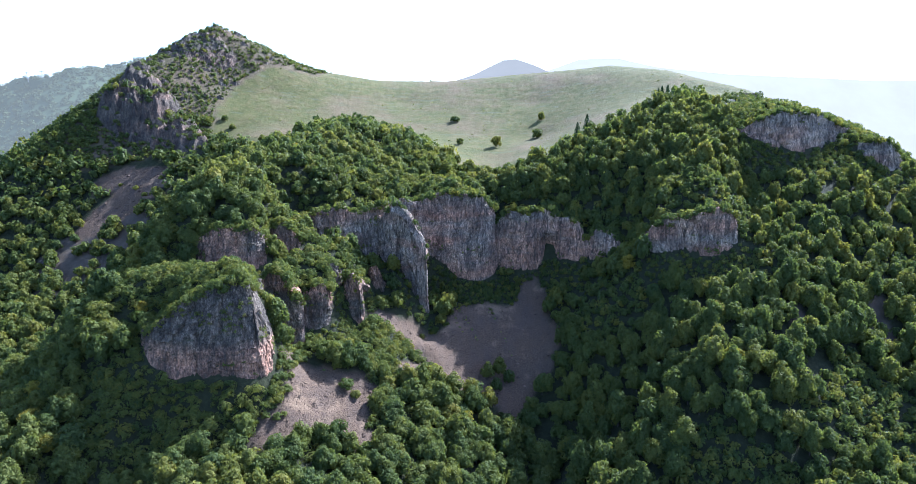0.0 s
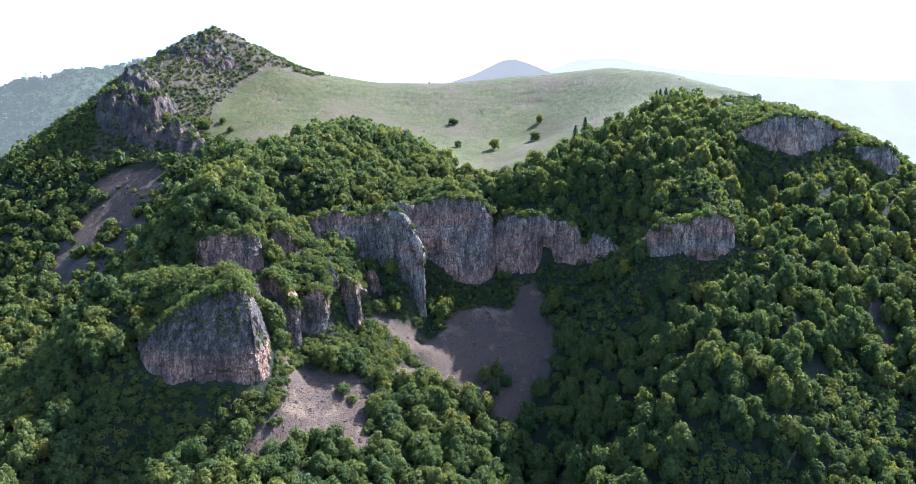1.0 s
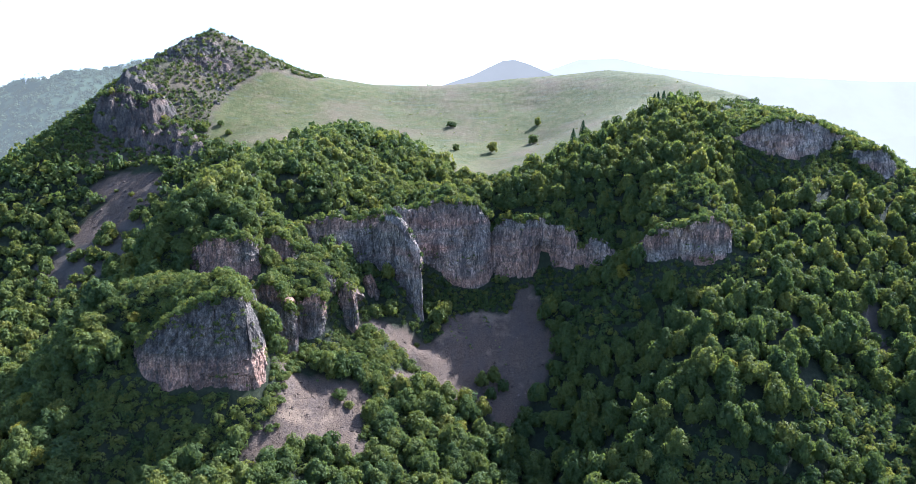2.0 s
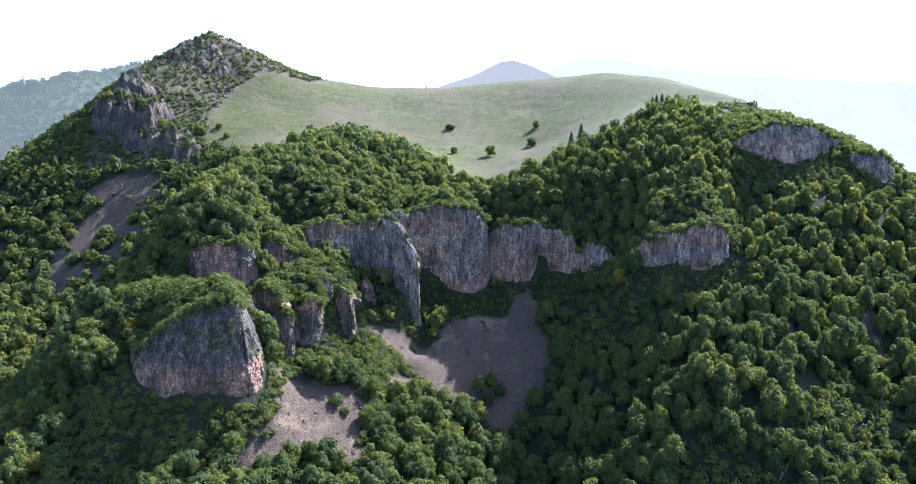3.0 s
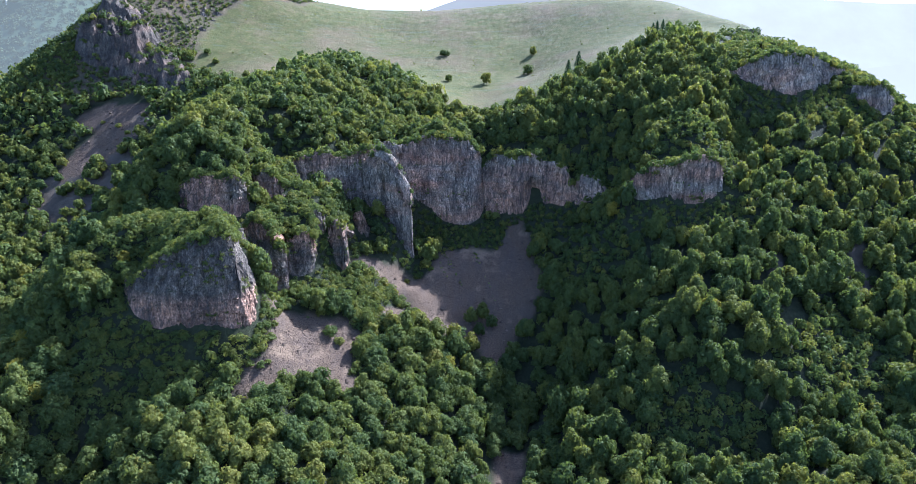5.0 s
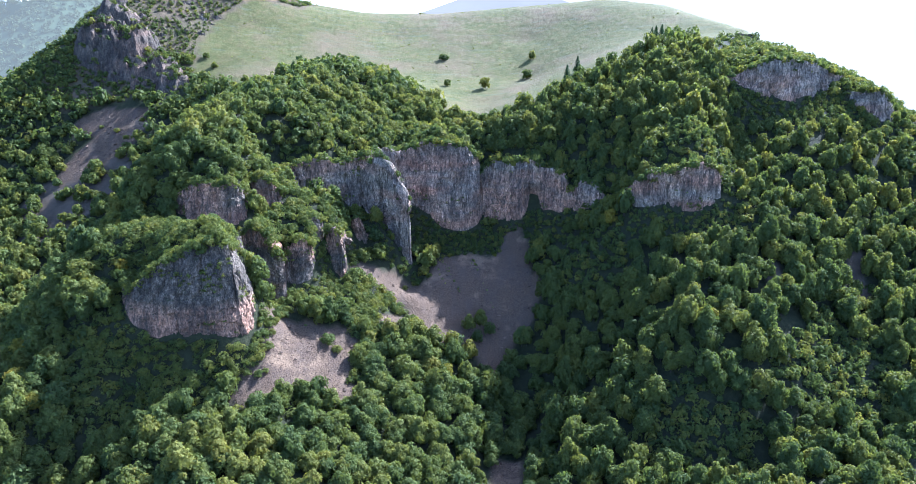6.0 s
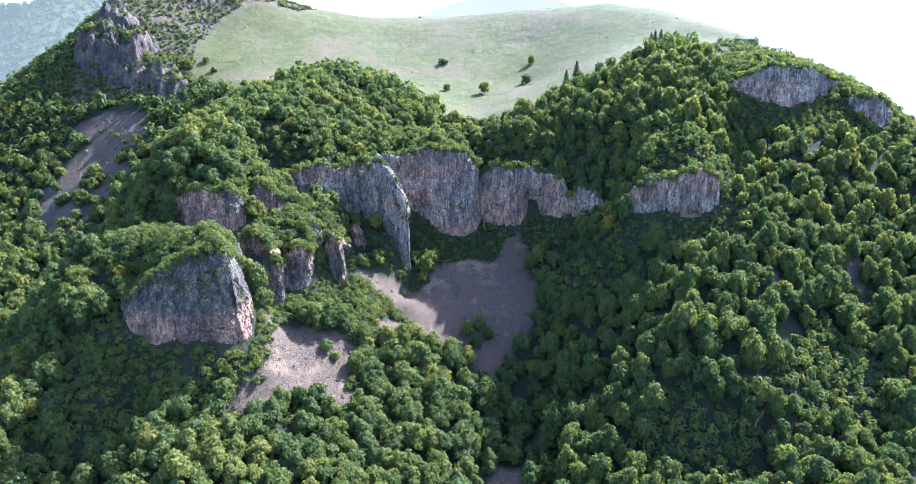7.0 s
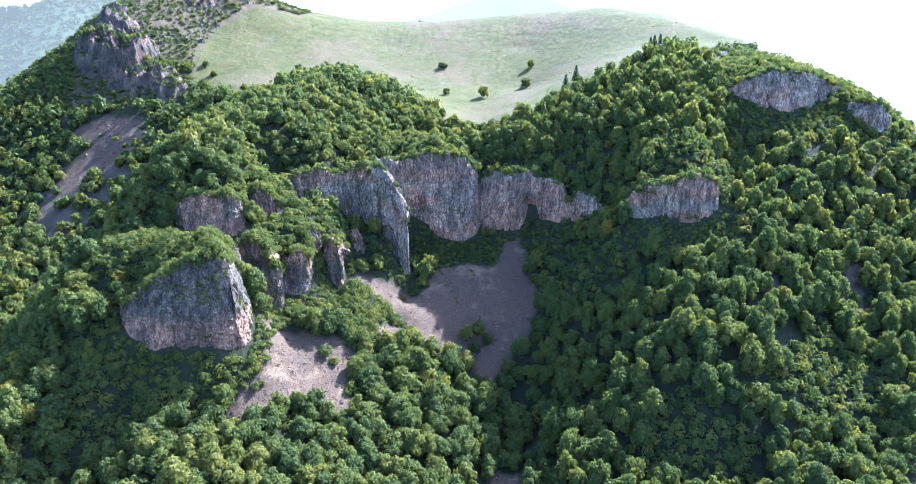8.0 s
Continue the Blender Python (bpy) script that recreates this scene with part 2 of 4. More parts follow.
# ---- the lie of the land: ridges, valley beds and the breaks of the slopes ----
LINES = {
    "gully_bed": [(16, 90, -128), (22, 140, -126), (24, 175, -119), (33, 207, -112), (26, 228, -102), (22, 243, -90), (30, 262, -77), (38, 275, -66)],
    "gully_right_foot": [(45, 150, -113), (45, 166, -109), (46, 209, -101), (46, 238, -78), (56, 262, -62)],
    "mound_crest": [(-20, 130, -110), (-7, 171, -108), (3, 212, -101), (-6, 230, -89), (-12, 240, -82)],
    "near_left_shoulder": [(-36, 130, -105), (-36, 153, -98), (-53, 175, -89), (-36, 206, -83), (-31, 246, -67)],
    "scree_lower_edge": [(-25, 191, -95), (-14, 222, -88), (-14, 250, -81), (-5, 258, -75), (11, 269, -72)],
    "scree_head": [(-52, 206, -76), (-48, 216, -73), (-42, 228, -70), (-34, 246, -66), (-18, 262, -68)],
    "boulder_foot": [(-97, 189, -66), (-92.5, 184.5, -68.5), (-87, 181.8, -71.5), (-75, 180.5, -74.5), (-62, 182, -77), (-54, 186, -79)],
    "below_boulder": [(-106, 176, -81), (-94, 174, -82), (-78, 170, -88), (-65, 172, -91), (-53, 178, -88)],
    "lower_left": [(-150, 90, -108), (-60, 110, -108), (-60, 152, -93), (-74, 158, -92)],
    "left_spur": [(-126, 140, -96), (-115, 158, -88), (-111, 170, -85), (-126, 193, -75)],
    "left_ravine": [(-88, 174, -88), (-92, 162, -98), (-95, 148, -110), (-98, 125, -122), (-100, 95, -130)],
    "boulder_top": [(-95, 199, -61), (-84, 196, -52), (-72, 199, -47), (-64, 203, -47)],
    "boulder_back": [(-112, 200, -57), (-99, 204, -50), (-88, 216, -46), (-78, 213, -47), (-69, 213, -50)],
    "step_foot": [(-104, 228, -46), (-93, 227, -47), (-85, 223, -49), (-74, 221.5, -50.5), (-68, 221.5, -51.5), (-63.5, 226, -50.5), (-65, 235, -47), (-60, 235, -47.5), (-55.5, 237, -46)],
    "step_top": [(-100, 235, -36), (-84, 235, -34), (-75, 233, -33), (-71.5, 233.5, -34), (-66, 248, -34), (-61, 250, -36), (-70, 255, -32)],
    "buttress_foot": [(-66, 215.5, -68), (-59, 215, -74), (-53, 214.8, -74), (-51.5, 220, -72), (-47.5, 221.3, -72), (-43.5, 224, -71), (-40, 234, -71), (-36, 232.3, -73), (-32.8, 234, -71), (-32, 240, -69), (-32, 251, -69), (-28, 251, -68)],
    "east_bench": [(-64, 228, -47.5), (-58, 228, -52), (-51, 232, -54), (-46, 232.5, -54), (-51, 242, -48), (-46, 246, -47.5), (-41, 247, -53), (-37.5, 248, -55), (-46, 254, -49), (-36, 262, -55)],
    "cliff_foot": [(-66, 258, -47), (-52, 262, -47), (-36, 271, -53), (-20, 278, -60), (0, 283, -61), (20, 286, -61.5), (40, 281, -61), (56, 273, -55), (66, 265, -53)],
    "fin_apron": [(-38, 267, -53), (-27, 261, -57), (-20, 258, -63)],
    "cliff_top": [(-70, 266, -34), (-54, 271, -34), (-38, 281, -33), (-22, 289, -31), (0, 294, -31), (16, 297, -36), (42, 291, -38), (60, 283, -41)],
    "spur_crest": [(-100, 250, -25), (-82, 276, -17), (-72, 310, -11), (-62, 345, -4), (-54, 369, 0), (-50, 384, -3)],
    "spur_east": [(-65, 281, -20), (-56, 306, -16), (-40, 335, -15), (-46, 273, -31), (0, 308, -31), (-20, 345, -14)],
    "saddle": [(27, 297, -32), (38, 309, -22), (14, 330, -24), (22, 360, -19), (40, 330, -16)],
    "meadow_foot": [(-132, 398, -4), (-109, 380, -9), (-60, 400, -4), (22, 385, -13), (47, 401, -8), (62, 345, -8), (108, 348, 10)],
    "meadow_middle": [(-120, 450, 20), (-37, 470, 14), (50, 460, 14), (110, 430, 20), (150, 400, 18)],
    "meadow_crest": [(-112, 518, 40), (-60, 530, 33), (-10, 535, 33), (50, 530, 38), (118, 520, 43), (150, 480, 36), (168, 398, 20), (190, 388, 4), (205, 390, -8), (240, 400, -40)],
    "behind_peak": [(-112, 560, 22), (-150, 620, -10), (-110, 760, -50), (-180, 840, -40), (-300, 700, -60)],
    "behind_meadow": [(-60, 620, 15), (60, 640, 10), (180, 600, 5), (220, 480, -10), (280, 420, -60)],
    "summit_ridge": [(-112, 518, 40), (-145, 500, 57), (-171, 489, 69), (-200, 462, 47), (-203, 425, 31), (-216, 400, 9), (-237, 380, -12), (-250, 358, -30), (-262, 320, -55)],
    "summit_back": [(-160, 560, 20), (-260, 520, -5), (-300, 420, -60)],
    "summit_face": [(-160, 462, 40), (-150, 440, 22), (-150, 410, 6), (-168, 410, 10), (-190, 396, 2)],
    "left_scree_head": [(-192, 372, -20), (-170, 368, -22), (-147, 367, -22), (-128, 372, -16)],
    "left_slope": [(-205, 350, -42), (-154, 351, -31), (-177, 342, -45), (-199, 324, -60), (-165, 318, -60), (-230, 310, -75)],
    "left_gully": [(-128, 350, -30), (-130, 310, -52), (-138, 270, -75), (-150, 220, -92), (-170, 160, -105), (-180, 90, -118)],
    "left_flank": [(-105, 281, -22), (-115, 250, -42), (-120, 225, -60)],
    "far_left_side": [(-240, 250, -80), (-260, 180, -90), (-270, 90, -105)],
    "right_lower": [(62, 140, -112), (104, 159, -102), (133, 169, -104), (75, 164, -105), (99, 188, -84), (77, 195, -80), (63, 198, -88)],
    "right_middle": [(62, 213, -85), (86, 200, -74), (117, 220, -67), (148, 229, -71), (180, 225, -76)],
    "right_upper": [(157, 238, -63), (148, 253, -50), (125, 258, -42), (152, 271, -34), (177, 281, -30), (181, 259, -52), (230, 270, -50)],
    "knob_foot": [(66, 250, -54), (76, 246.5, -48.5), (86, 244.5, -50), (98, 243, -50), (108, 245, -47.5), (118, 243, -48)],
    "knob_top": [(81, 257, -34), (94, 256, -30), (103, 256, -32)],
    "knob_crest": [(97, 257, -28), (100, 268, -20), (101, 276, -18), (104, 286, -14)],
    "knob_left": [(68, 260, -50), (74, 274, -38), (72, 288, -29)],
    "knob_right": [(119, 258, -43), (125, 270, -38), (124, 282, -29)],
    "right_crest": [(65, 300, -19), (108, 287, -13), (128, 293, -10), (100, 320, 0), (140, 350, 10)],
    "right_rim": [(140, 308, 3), (150, 322, 8), (168, 315, 1), (196, 304, -14), (240, 300, -36), (300, 290, -70)],
    "rim_foot": [(132, 294, -12), (142, 294, -14), (152, 295.5, -14.5), (164, 300, -13), (174, 305, -11), (190, 294, -23)],
    "far_right_side": [(250, 200, -95), (260, 120, -115), (140, 90, -120)],
    "left_hill": [(-800, 830, 20), (-600, 900, 58), (-436, 900, 82), (-330, 930, 86), (-240, 980, 60)],
    "left_hill_front": [(-640, 850, 30), (-560, 850, 44), (-430, 850, 60), (-330, 870, 60), (-270, 900, 50)],
    "left_hill_back": [(-700, 1000, 20), (-430, 1010, 40), (-300, 1040, 30)],
    "left_hill_foot": [(-448, 724, 28), (-436, 668, -30), (-340, 560, -75), (-600, 640, -60), (-420, 400, -90)],
    "outside": [(-420, 60, -120), (0, -150, -140), (420, 60, -130), (500, 400, -110), (480, 700, -90), (150, 900, -60), (-60, 1150, -40), (-900, 600, -40), (-800, 1300, 0)],
}


def knots():
    out = []
    for line in LINES.values():
        p = np.array(line, float)
        for a, b in zip(p[:-1], p[1:]):
            n = max(1, int(np.hypot(*(b - a)[:2]) / 14))
            out += [a + (b - a) * i / n for i in range(n)]
        out.append(p[-1])
    return np.array(out)


KNOTS = knots()


def _kernel(r2):
    return np.sqrt(r2 + 9.0)


def _weights():
    p = KNOTS[:, :2]
    n = len(p)
    a = np.zeros((n + 3, n + 3))
    a[:n, :n] = _kernel(((p[:, None] - p[None]) ** 2).sum(2)) - 0.15 * np.eye(n)
    a[:n, n], a[:n, n + 1:] = 1, p
    a[n, :n], a[n + 1:, :n] = 1, p.T
    return np.linalg.solve(a, np.concatenate([KNOTS[:, 2], np.zeros(3)]))


WEIGHTS = _weights()


def value_noise(x, y, seed=0):
    """Smooth noise from -1 to 1 on arrays."""
    xi, yi = np.floor(x).astype(np.int64), np.floor(y).astype(np.int64)
    fx, fy = x - xi, y - yi
    fx, fy = fx * fx * (3 - 2 * fx), fy * fy * (3 - 2 * fy)

    def corner(i, j):
        h = (i * 374761393 + j * 668265263 + seed * 1442695041) & 0x7FFFFFFF
        h = ((h ^ (h >> 13)) * 1274126177) & 0x7FFFFFFF
        return ((h ^ (h >> 16)) & 0xFFFF) / 32767.5 - 1

    a = corner(xi, yi) * (1 - fx) + corner(xi + 1, yi) * fx
    b = corner(xi, yi + 1) * (1 - fx) + corner(xi + 1, yi + 1) * fx
    return a * (1 - fy) + b * fy


def fractal(x, y, size, octaves=4, seed=0):
    total, amp = 0, 1.0
    for o in range(octaves):
        total = total + amp * value_noise(x / size + 17.3 * o, y / size - 9.1 * o, seed + o)
        amp, size = amp * 0.5, size * 0.5
    return total / 1.9


def smooth(e0, e1, v):
    t = np.clip((v - e0) / (e1 - e0), 0, 1)
    return t * t * (3 - 2 * t)


def ground_height(x, y):
    x, y = np.atleast_1d(np.asarray(x, float)), np.atleast_1d(np.asarray(y, float))
    z = np.empty(len(x))
    for i in range(0, len(x), 4000):
        q = np.stack([x[i:i + 4000], y[i:i + 4000]], 1)
        r2 = ((q[:, None] - KNOTS[None, :, :2]) ** 2).sum(2)
        z[i:i + 4000] = _kernel(r2) @ WEIGHTS[:-3] + WEIGHTS[-3] + q @ WEIGHTS[-2:]
    z = np.where((y > 650) & (x < -200), np.minimum(z, 78 - 0.0009 * (x + 400) ** 2), z)
    far = smooth(700, 1300, np.hypot(x, y - 350))
    z = z * (1 - far) - 110 * far
    z += 0.9 * fractal(x, y, 14, 4, 3) * (1 - 0.6 * inside(MEADOW, x, y))
    return z


def inside(outline, x, y, ragged=0.0):
    """1 within an outline of the plan, 0 outside it."""
    if ragged:
        x, y = x + ragged * fractal(x, y, 9, 3, 11), y + ragged * fractal(x, y, 9, 3, 23)
    hit = np.zeros(np.shape(x), bool)
    for (x0, y0), (x1, y1) in zip(outline, outline[1:] + outline[:1]):
        hit ^= ((y0 > y) != (y1 > y)) & (x < (x1 - x0) * (y - y0) / ((y1 - y0) or 1e-9) + x0)
    return hit.astype(float)


MEADOW = [(-110, 600), (-94, 505), (-103, 487), (-117, 483), (-134, 474), (-143, 455), (-147, 438), (-151, 416), (-144, 394), (-128, 384), (-108, 368), (-70, 384), (-45, 382), (-20, 362), (8, 335), (27, 318), (42, 322),
          (62, 338), (108, 356), (150, 384), (215, 384), (300, 700), (0, 900)]
SCREES = [
    [(-56, 208), (-52, 210), (-48, 208), (-37, 211), (-31, 211), (-25, 209), (-28, 202), (-28, 196), (-25, 186), (-37, 184), (-45, 182), (-54, 170), (-58, 175), (-52, 187), (-52, 194)],
    [(-35, 238), (-30, 242), (-25, 246), (-15, 252), (-9, 250), (-4, 256), (1, 264), (11, 267), (23, 269), (26, 279), (34, 279), (37, 270), (38, 251), (36, 237), (28, 234), (22, 223), (17, 221),
     (12, 231), (5, 228), (-3, 227), (-14, 235), (-22, 238)],
    [(-23, 227), (-14, 231), (-13, 223), (-22, 218)],
    [(-198, 358), (-188, 367), (-154, 366), (-153, 350), (-160, 342), (-172, 334), (-188, 324), (-193, 330), (-190, 344), (-181, 349)],
    [(14, 160), (22, 160), (26, 186), (18, 186)],
]
BARE = [
    [(-205, 318), (-195, 330), (-160, 345), (-150, 330), (-172, 300), (-190, 290)],
    [(112, 216), (120, 216), (121, 226), (114, 227)],
    [(150, 240), (156, 240), (150, 222), (144, 222)],
    [(178, 238), (184, 238), (174, 216), (166, 216)],
]
SUMMIT = [(-240, 372), (-205, 365), (-150, 378), (-142, 394), (-149, 416), (-145, 438), (-141, 455), (-132, 472), (-116, 481), (-101, 486), (-92, 508), (-150, 560), (-260, 520)]


def join(name, verts, faces, material, smooth_shade=False):
    me = bpy.data.meshes.new(name)
    faces = np.asarray(faces)
    me.vertices.add(len(verts))
    me.vertices.foreach_set("co", np.asarray(verts, np.float32).ravel())
    me.loops.add(faces.size)
    me.loops.foreach_set("vertex_index", faces.astype(np.int32).ravel())
    me.polygons.add(len(faces))
    me.polygons.foreach_set("loop_start", np.arange(0, faces.size, faces.shape[1], dtype=np.int32))
    me.update(calc_edges=True)
    me.polygons.foreach_set("use_smooth", np.full(len(faces), smooth_shade))
    me.materials.append(material)
    return me


def grid_faces(nx, ny):
    i = np.arange(nx * ny).reshape(ny, nx)
    return np.stack([i[:-1, :-1], i[:-1, 1:], i[1:, 1:], i[1:, :-1]], -1).reshape(-1, 4)


def spread(a, b, step, low, high, growth=1.18):
    v = list(np.arange(a, b + 0.01, step))
    d = step
    while v[-1] < high:
        d *= growth
        v.append(v[-1] + d)
    d = step
    while v[0] > low:
        d *= growth
        v.insert(0, v[0] - d)
    return np.array(v)


def build_ground():
    xs, ys = spread(-260, 230, 2.4, -4600, 4600), spread(120, 560, 2.4, -2500, 4700)
    gx, gy = [g.ravel() for g in np.meshgrid(xs, ys)]
    gz = ground_height(gx, gy)
    gz -= 28 * smooth(600, 650, gy) * (1 - smooth(980, 1010, gy)) * (gx < -0.42 * gy) * (gx > -830)
    me = join("ground", np.stack([gx, gy, gz], 1), grid_faces(len(xs), len(ys)), GROUND, True)
    cover = np.zeros((len(gx), 4), np.float32)
    for s in SCREES:
        cover[:, 0] = np.maximum(cover[:, 0], inside(s, gx, gy, 2.0))
    cover[:, 1] = np.maximum(inside(MEADOW, gx, gy, 4.0), smooth(560, 600, gy) * (gx > -180))
    for s in BARE:
        cover[:, 2] = np.maximum(cover[:, 2], inside(s, gx, gy, 4.0))
    cover[:, 2] = np.maximum(cover[:, 2], inside(SUMMIT, gx, gy, 4.0) * (0.25 + 0.35 * fractal(gx, gy, 12, 3, 91)))
    cover[:, 1] = np.maximum(cover[:, 1], inside(SUMMIT, gx, gy, 4.0) * 0.55)
    cover[:, 0] = np.maximum(cover[:, 0], inside(SUMMIT, gx, gy, 4.0) * np.clip(0.4 + 0.6 * fractal(gx, gy, 8, 3, 93), 0, 0.85))
    cover[:, 3] = 1
    me.color_attributes.new("cover", "FLOAT_COLOR", "POINT").data.foreach_set("color", cover.ravel())
    return tagged(new("ground", me), "hill ground with forest floor, pale meadow and stony scree", "ground", kind="structure")


ground = build_ground()


# ---- distance ----
def ridge(name, points, foot, material, label):
    """A far ridge: a crest line with slopes that fall to both sides of it."""
    p = np.array(points, float)
    t = np.linspace(0, len(p) - 1, 160)
    c = np.stack([np.interp(t, np.arange(len(p)), p[:, k]) for k in range(3)], 1)
    c[:, 2] += 0.012 * np.ptp(p[:, 2]) * fractal(c[:, 0], c[:, 1], np.ptp(p[:, 0]) / 14, 5, 8)
    rows = []
    for off, drop in ((-1.2, 1), (-0.5, 0.45), (0, 0), (0.5, 0.5), (1.2, 1)):
        r = c.copy()
        r[:, 1] += off * np.maximum(c[:, 2] - foot, 1)
        r[:, 2] = c[:, 2] + (foot - c[:, 2]) * drop
        rows.append(r)
    v = np.concatenate(rows)
    return tagged(new(name, join(name, v, grid_faces(len(t), 5), material, True)), label, "far hill", kind="structure")


# glowing colours that paint the haze onto the far ridges
HAZE_GLOW_BLUE = haze_glow_material("blue_haze_glow", (0.7, 0.68, 0.6), 0.235)
HAZE_GLOW_PALE = haze_glow_material("pale_haze_glow", (0.98, 0.93, 0.85), 0.27)
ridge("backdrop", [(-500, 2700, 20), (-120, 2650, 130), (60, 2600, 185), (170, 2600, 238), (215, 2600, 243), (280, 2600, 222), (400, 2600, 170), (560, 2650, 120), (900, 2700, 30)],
      -100, HAZE_GLOW_BLUE, "hill far behind the meadow, blue haze painted as glow")
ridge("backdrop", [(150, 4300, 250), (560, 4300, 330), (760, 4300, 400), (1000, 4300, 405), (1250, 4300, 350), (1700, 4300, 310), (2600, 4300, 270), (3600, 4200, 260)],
      -200, HAZE_GLOW_PALE, "pale mountains with white haze painted as glow")
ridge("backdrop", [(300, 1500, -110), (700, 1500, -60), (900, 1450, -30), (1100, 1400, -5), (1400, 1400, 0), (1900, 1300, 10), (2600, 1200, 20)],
      -400, HAZE_GLOW_PALE, "pale lowland beyond the ridge, haze painted as glow")


# ---- rock walls ----
def chip(i, j, seed):
    h = (i * 374761393 + j * 668265263 + seed * 1442695041) & 0x7FFFFFFF
    h = ((h ^ (h >> 13)) * 1274126177) & 0x7FFFFFFF
    return ((h ^ (h >> 16)) & 0xFFFF) / 32767.5 - 1


def blocks(s, z, wide, tall, seed):
    """Steps of broken rock: each block stands out by an amount of its own."""
    i = np.floor(s / wide + 0.7 * fractal(s, z, wide * 3, 2, seed)).astype(np.int64)
    j = np.floor(z / tall + 0.6 * chip(i, i * 0 + 5, seed) + 0.5 * fractal(s, z, tall * 3, 2, seed + 3)).astype(np.int64)
    return chip(i, j, seed)


def rock_wall(name, line, label, seed, cell=0.65, rib=1.6, cap=4.0, lean=0.12, dome=0.0, hollow=None, group="", proud=1.6, material=None, wide=8.0, fringe=0.8):
    """A cliff along a plan line: points (x, y, foot, top). The face looks to the right of the line's way, and the top runs back into the slope."""
    p = np.array(line, float)
    run = np.concatenate([[0], np.cumsum(np.hypot(*np.diff(p[:, :2], axis=0).T))])
    ns = max(6, int(run[-1] / cell))
    s = np.linspace(0, run[-1], ns)
    x, y, foot, top = [np.interp(s, run, p[:, k]) for k in range(4)]
    for _ in range(6):
        for w in (x, y, top):
            w[1:-1] = (w[:-2] + 2 * w[1:-1] + w[2:]) / 4
    tx, ty = np.gradient(x), np.gradient(y)
    n = np.hypot(tx, ty)
    nx, ny = ty / n, -tx / n
    zero = s * 0.0
    top = top + (2.6 if name == "cliff" else 1.5) * fractal(s, zero + seed, 11, 4, seed) + 0.45 * blocks(s, zero, 3.2, 1.0, seed + 5)
    height = np.maximum(top - foot, 0.8)
    nv = max(6, int(height.max() / cell))
    rows = []
    rough_cut = np.random.default_rng(seed)
    fade = np.minimum(1, np.minimum(s, run[-1] - s) / 3.0)
    for j in (-12, -8, -5, -3, -2, -1, *range(nv + 1)):
        v = max(j, 0) / nv
        z = foot + v * height + min(j, 0) * cell
        ribs = 0.6 * rib * fractal(s + 0.2 * z, z * 0.2, wide, 3, seed + 31)
        crack = -0.8 * smooth(0.1, 0.0, np.abs(fractal(s + 0.1 * z, z * 0.22, 5.0, 3, seed + 47)))
        slabs = 0.9 * np.abs(fractal(s + 0.35 * z, z * 0.3, 4.2, 3, seed + 61)) + 0.45 * np.abs(fractal(s - 0.25 * z, z * 0.45, 1.7, 2, seed + 71))
        bed = z / 2.7 + 0.5 * fractal(s, z, 9, 2, seed + 75)
        ledge = 0.34 * (bed - np.floor(bed)) * (0.5 + 0.8 * fractal(s, z, 6, 2, seed + 77))
        broken = 0.32 * blocks(s + 0.3 * z, z, 3.6, 4.6, seed + 61) - slabs - ledge + 0.12 * blocks(s + 9, z, 1.3, 1.6, seed + 71) + 0.09 * rough_cut.normal(size=len(s))
        calm = 0.3 + 0.7 * smooth(0.0, 0.25, np.float64(v))
        out = proud + 0.5 + (ribs + crack + broken) * calm - lean * v * height - dome * height * max(v, 0) ** 3
        if hollow:
            where, broad, deep, upto = hollow
            out = out - deep * np.exp(-((s - where) / broad) ** 2) * (1 - smooth(upto - 0.25, upto, np.float64(v)))
        out = out * (0.35 + 0.65 * fade)
        rows.append(np.stack([x + nx * out, y + ny * out, z], 1))
    edge = rows[-1]
    for back in (0.2, 0.45, 0.7, 1.0):
        b = edge.copy()
        b[:, 0] -= nx * cap * back
        b[:, 1] -= ny * cap * back
        b[:, 2] += 0.5 * blocks(b[:, 0], b[:, 1], 1.6, 1.6, seed + 9) + 0.6 * back - 3.2 * back ** 2
        rows.append(b)
    ob = tagged(new(name), label, "rock face", group)
    ob.location = (x.mean(), y.mean(), foot.min())
    for part_name, piece in (("rock_face", rows[:-4]), ("rock_top", rows[-5:])):
        v = np.concatenate(piece) - np.array(ob.location)
        new(part_name, join(part_name, v, grid_faces(ns, len(piece)), material or ROCK, False)).parent = ob
    if fringe:
        FRINGES.append((edge, nx, ny, fringe))
        FEET.append((rows[6], nx, ny, fringe))
        LEDGES.append((rows[10:-6], nx, ny, seed, fringe))
    FACES.append((np.concatenate(rows[5:-4]), np.concatenate(rows), grid_faces(ns, len(rows))))
    return ob


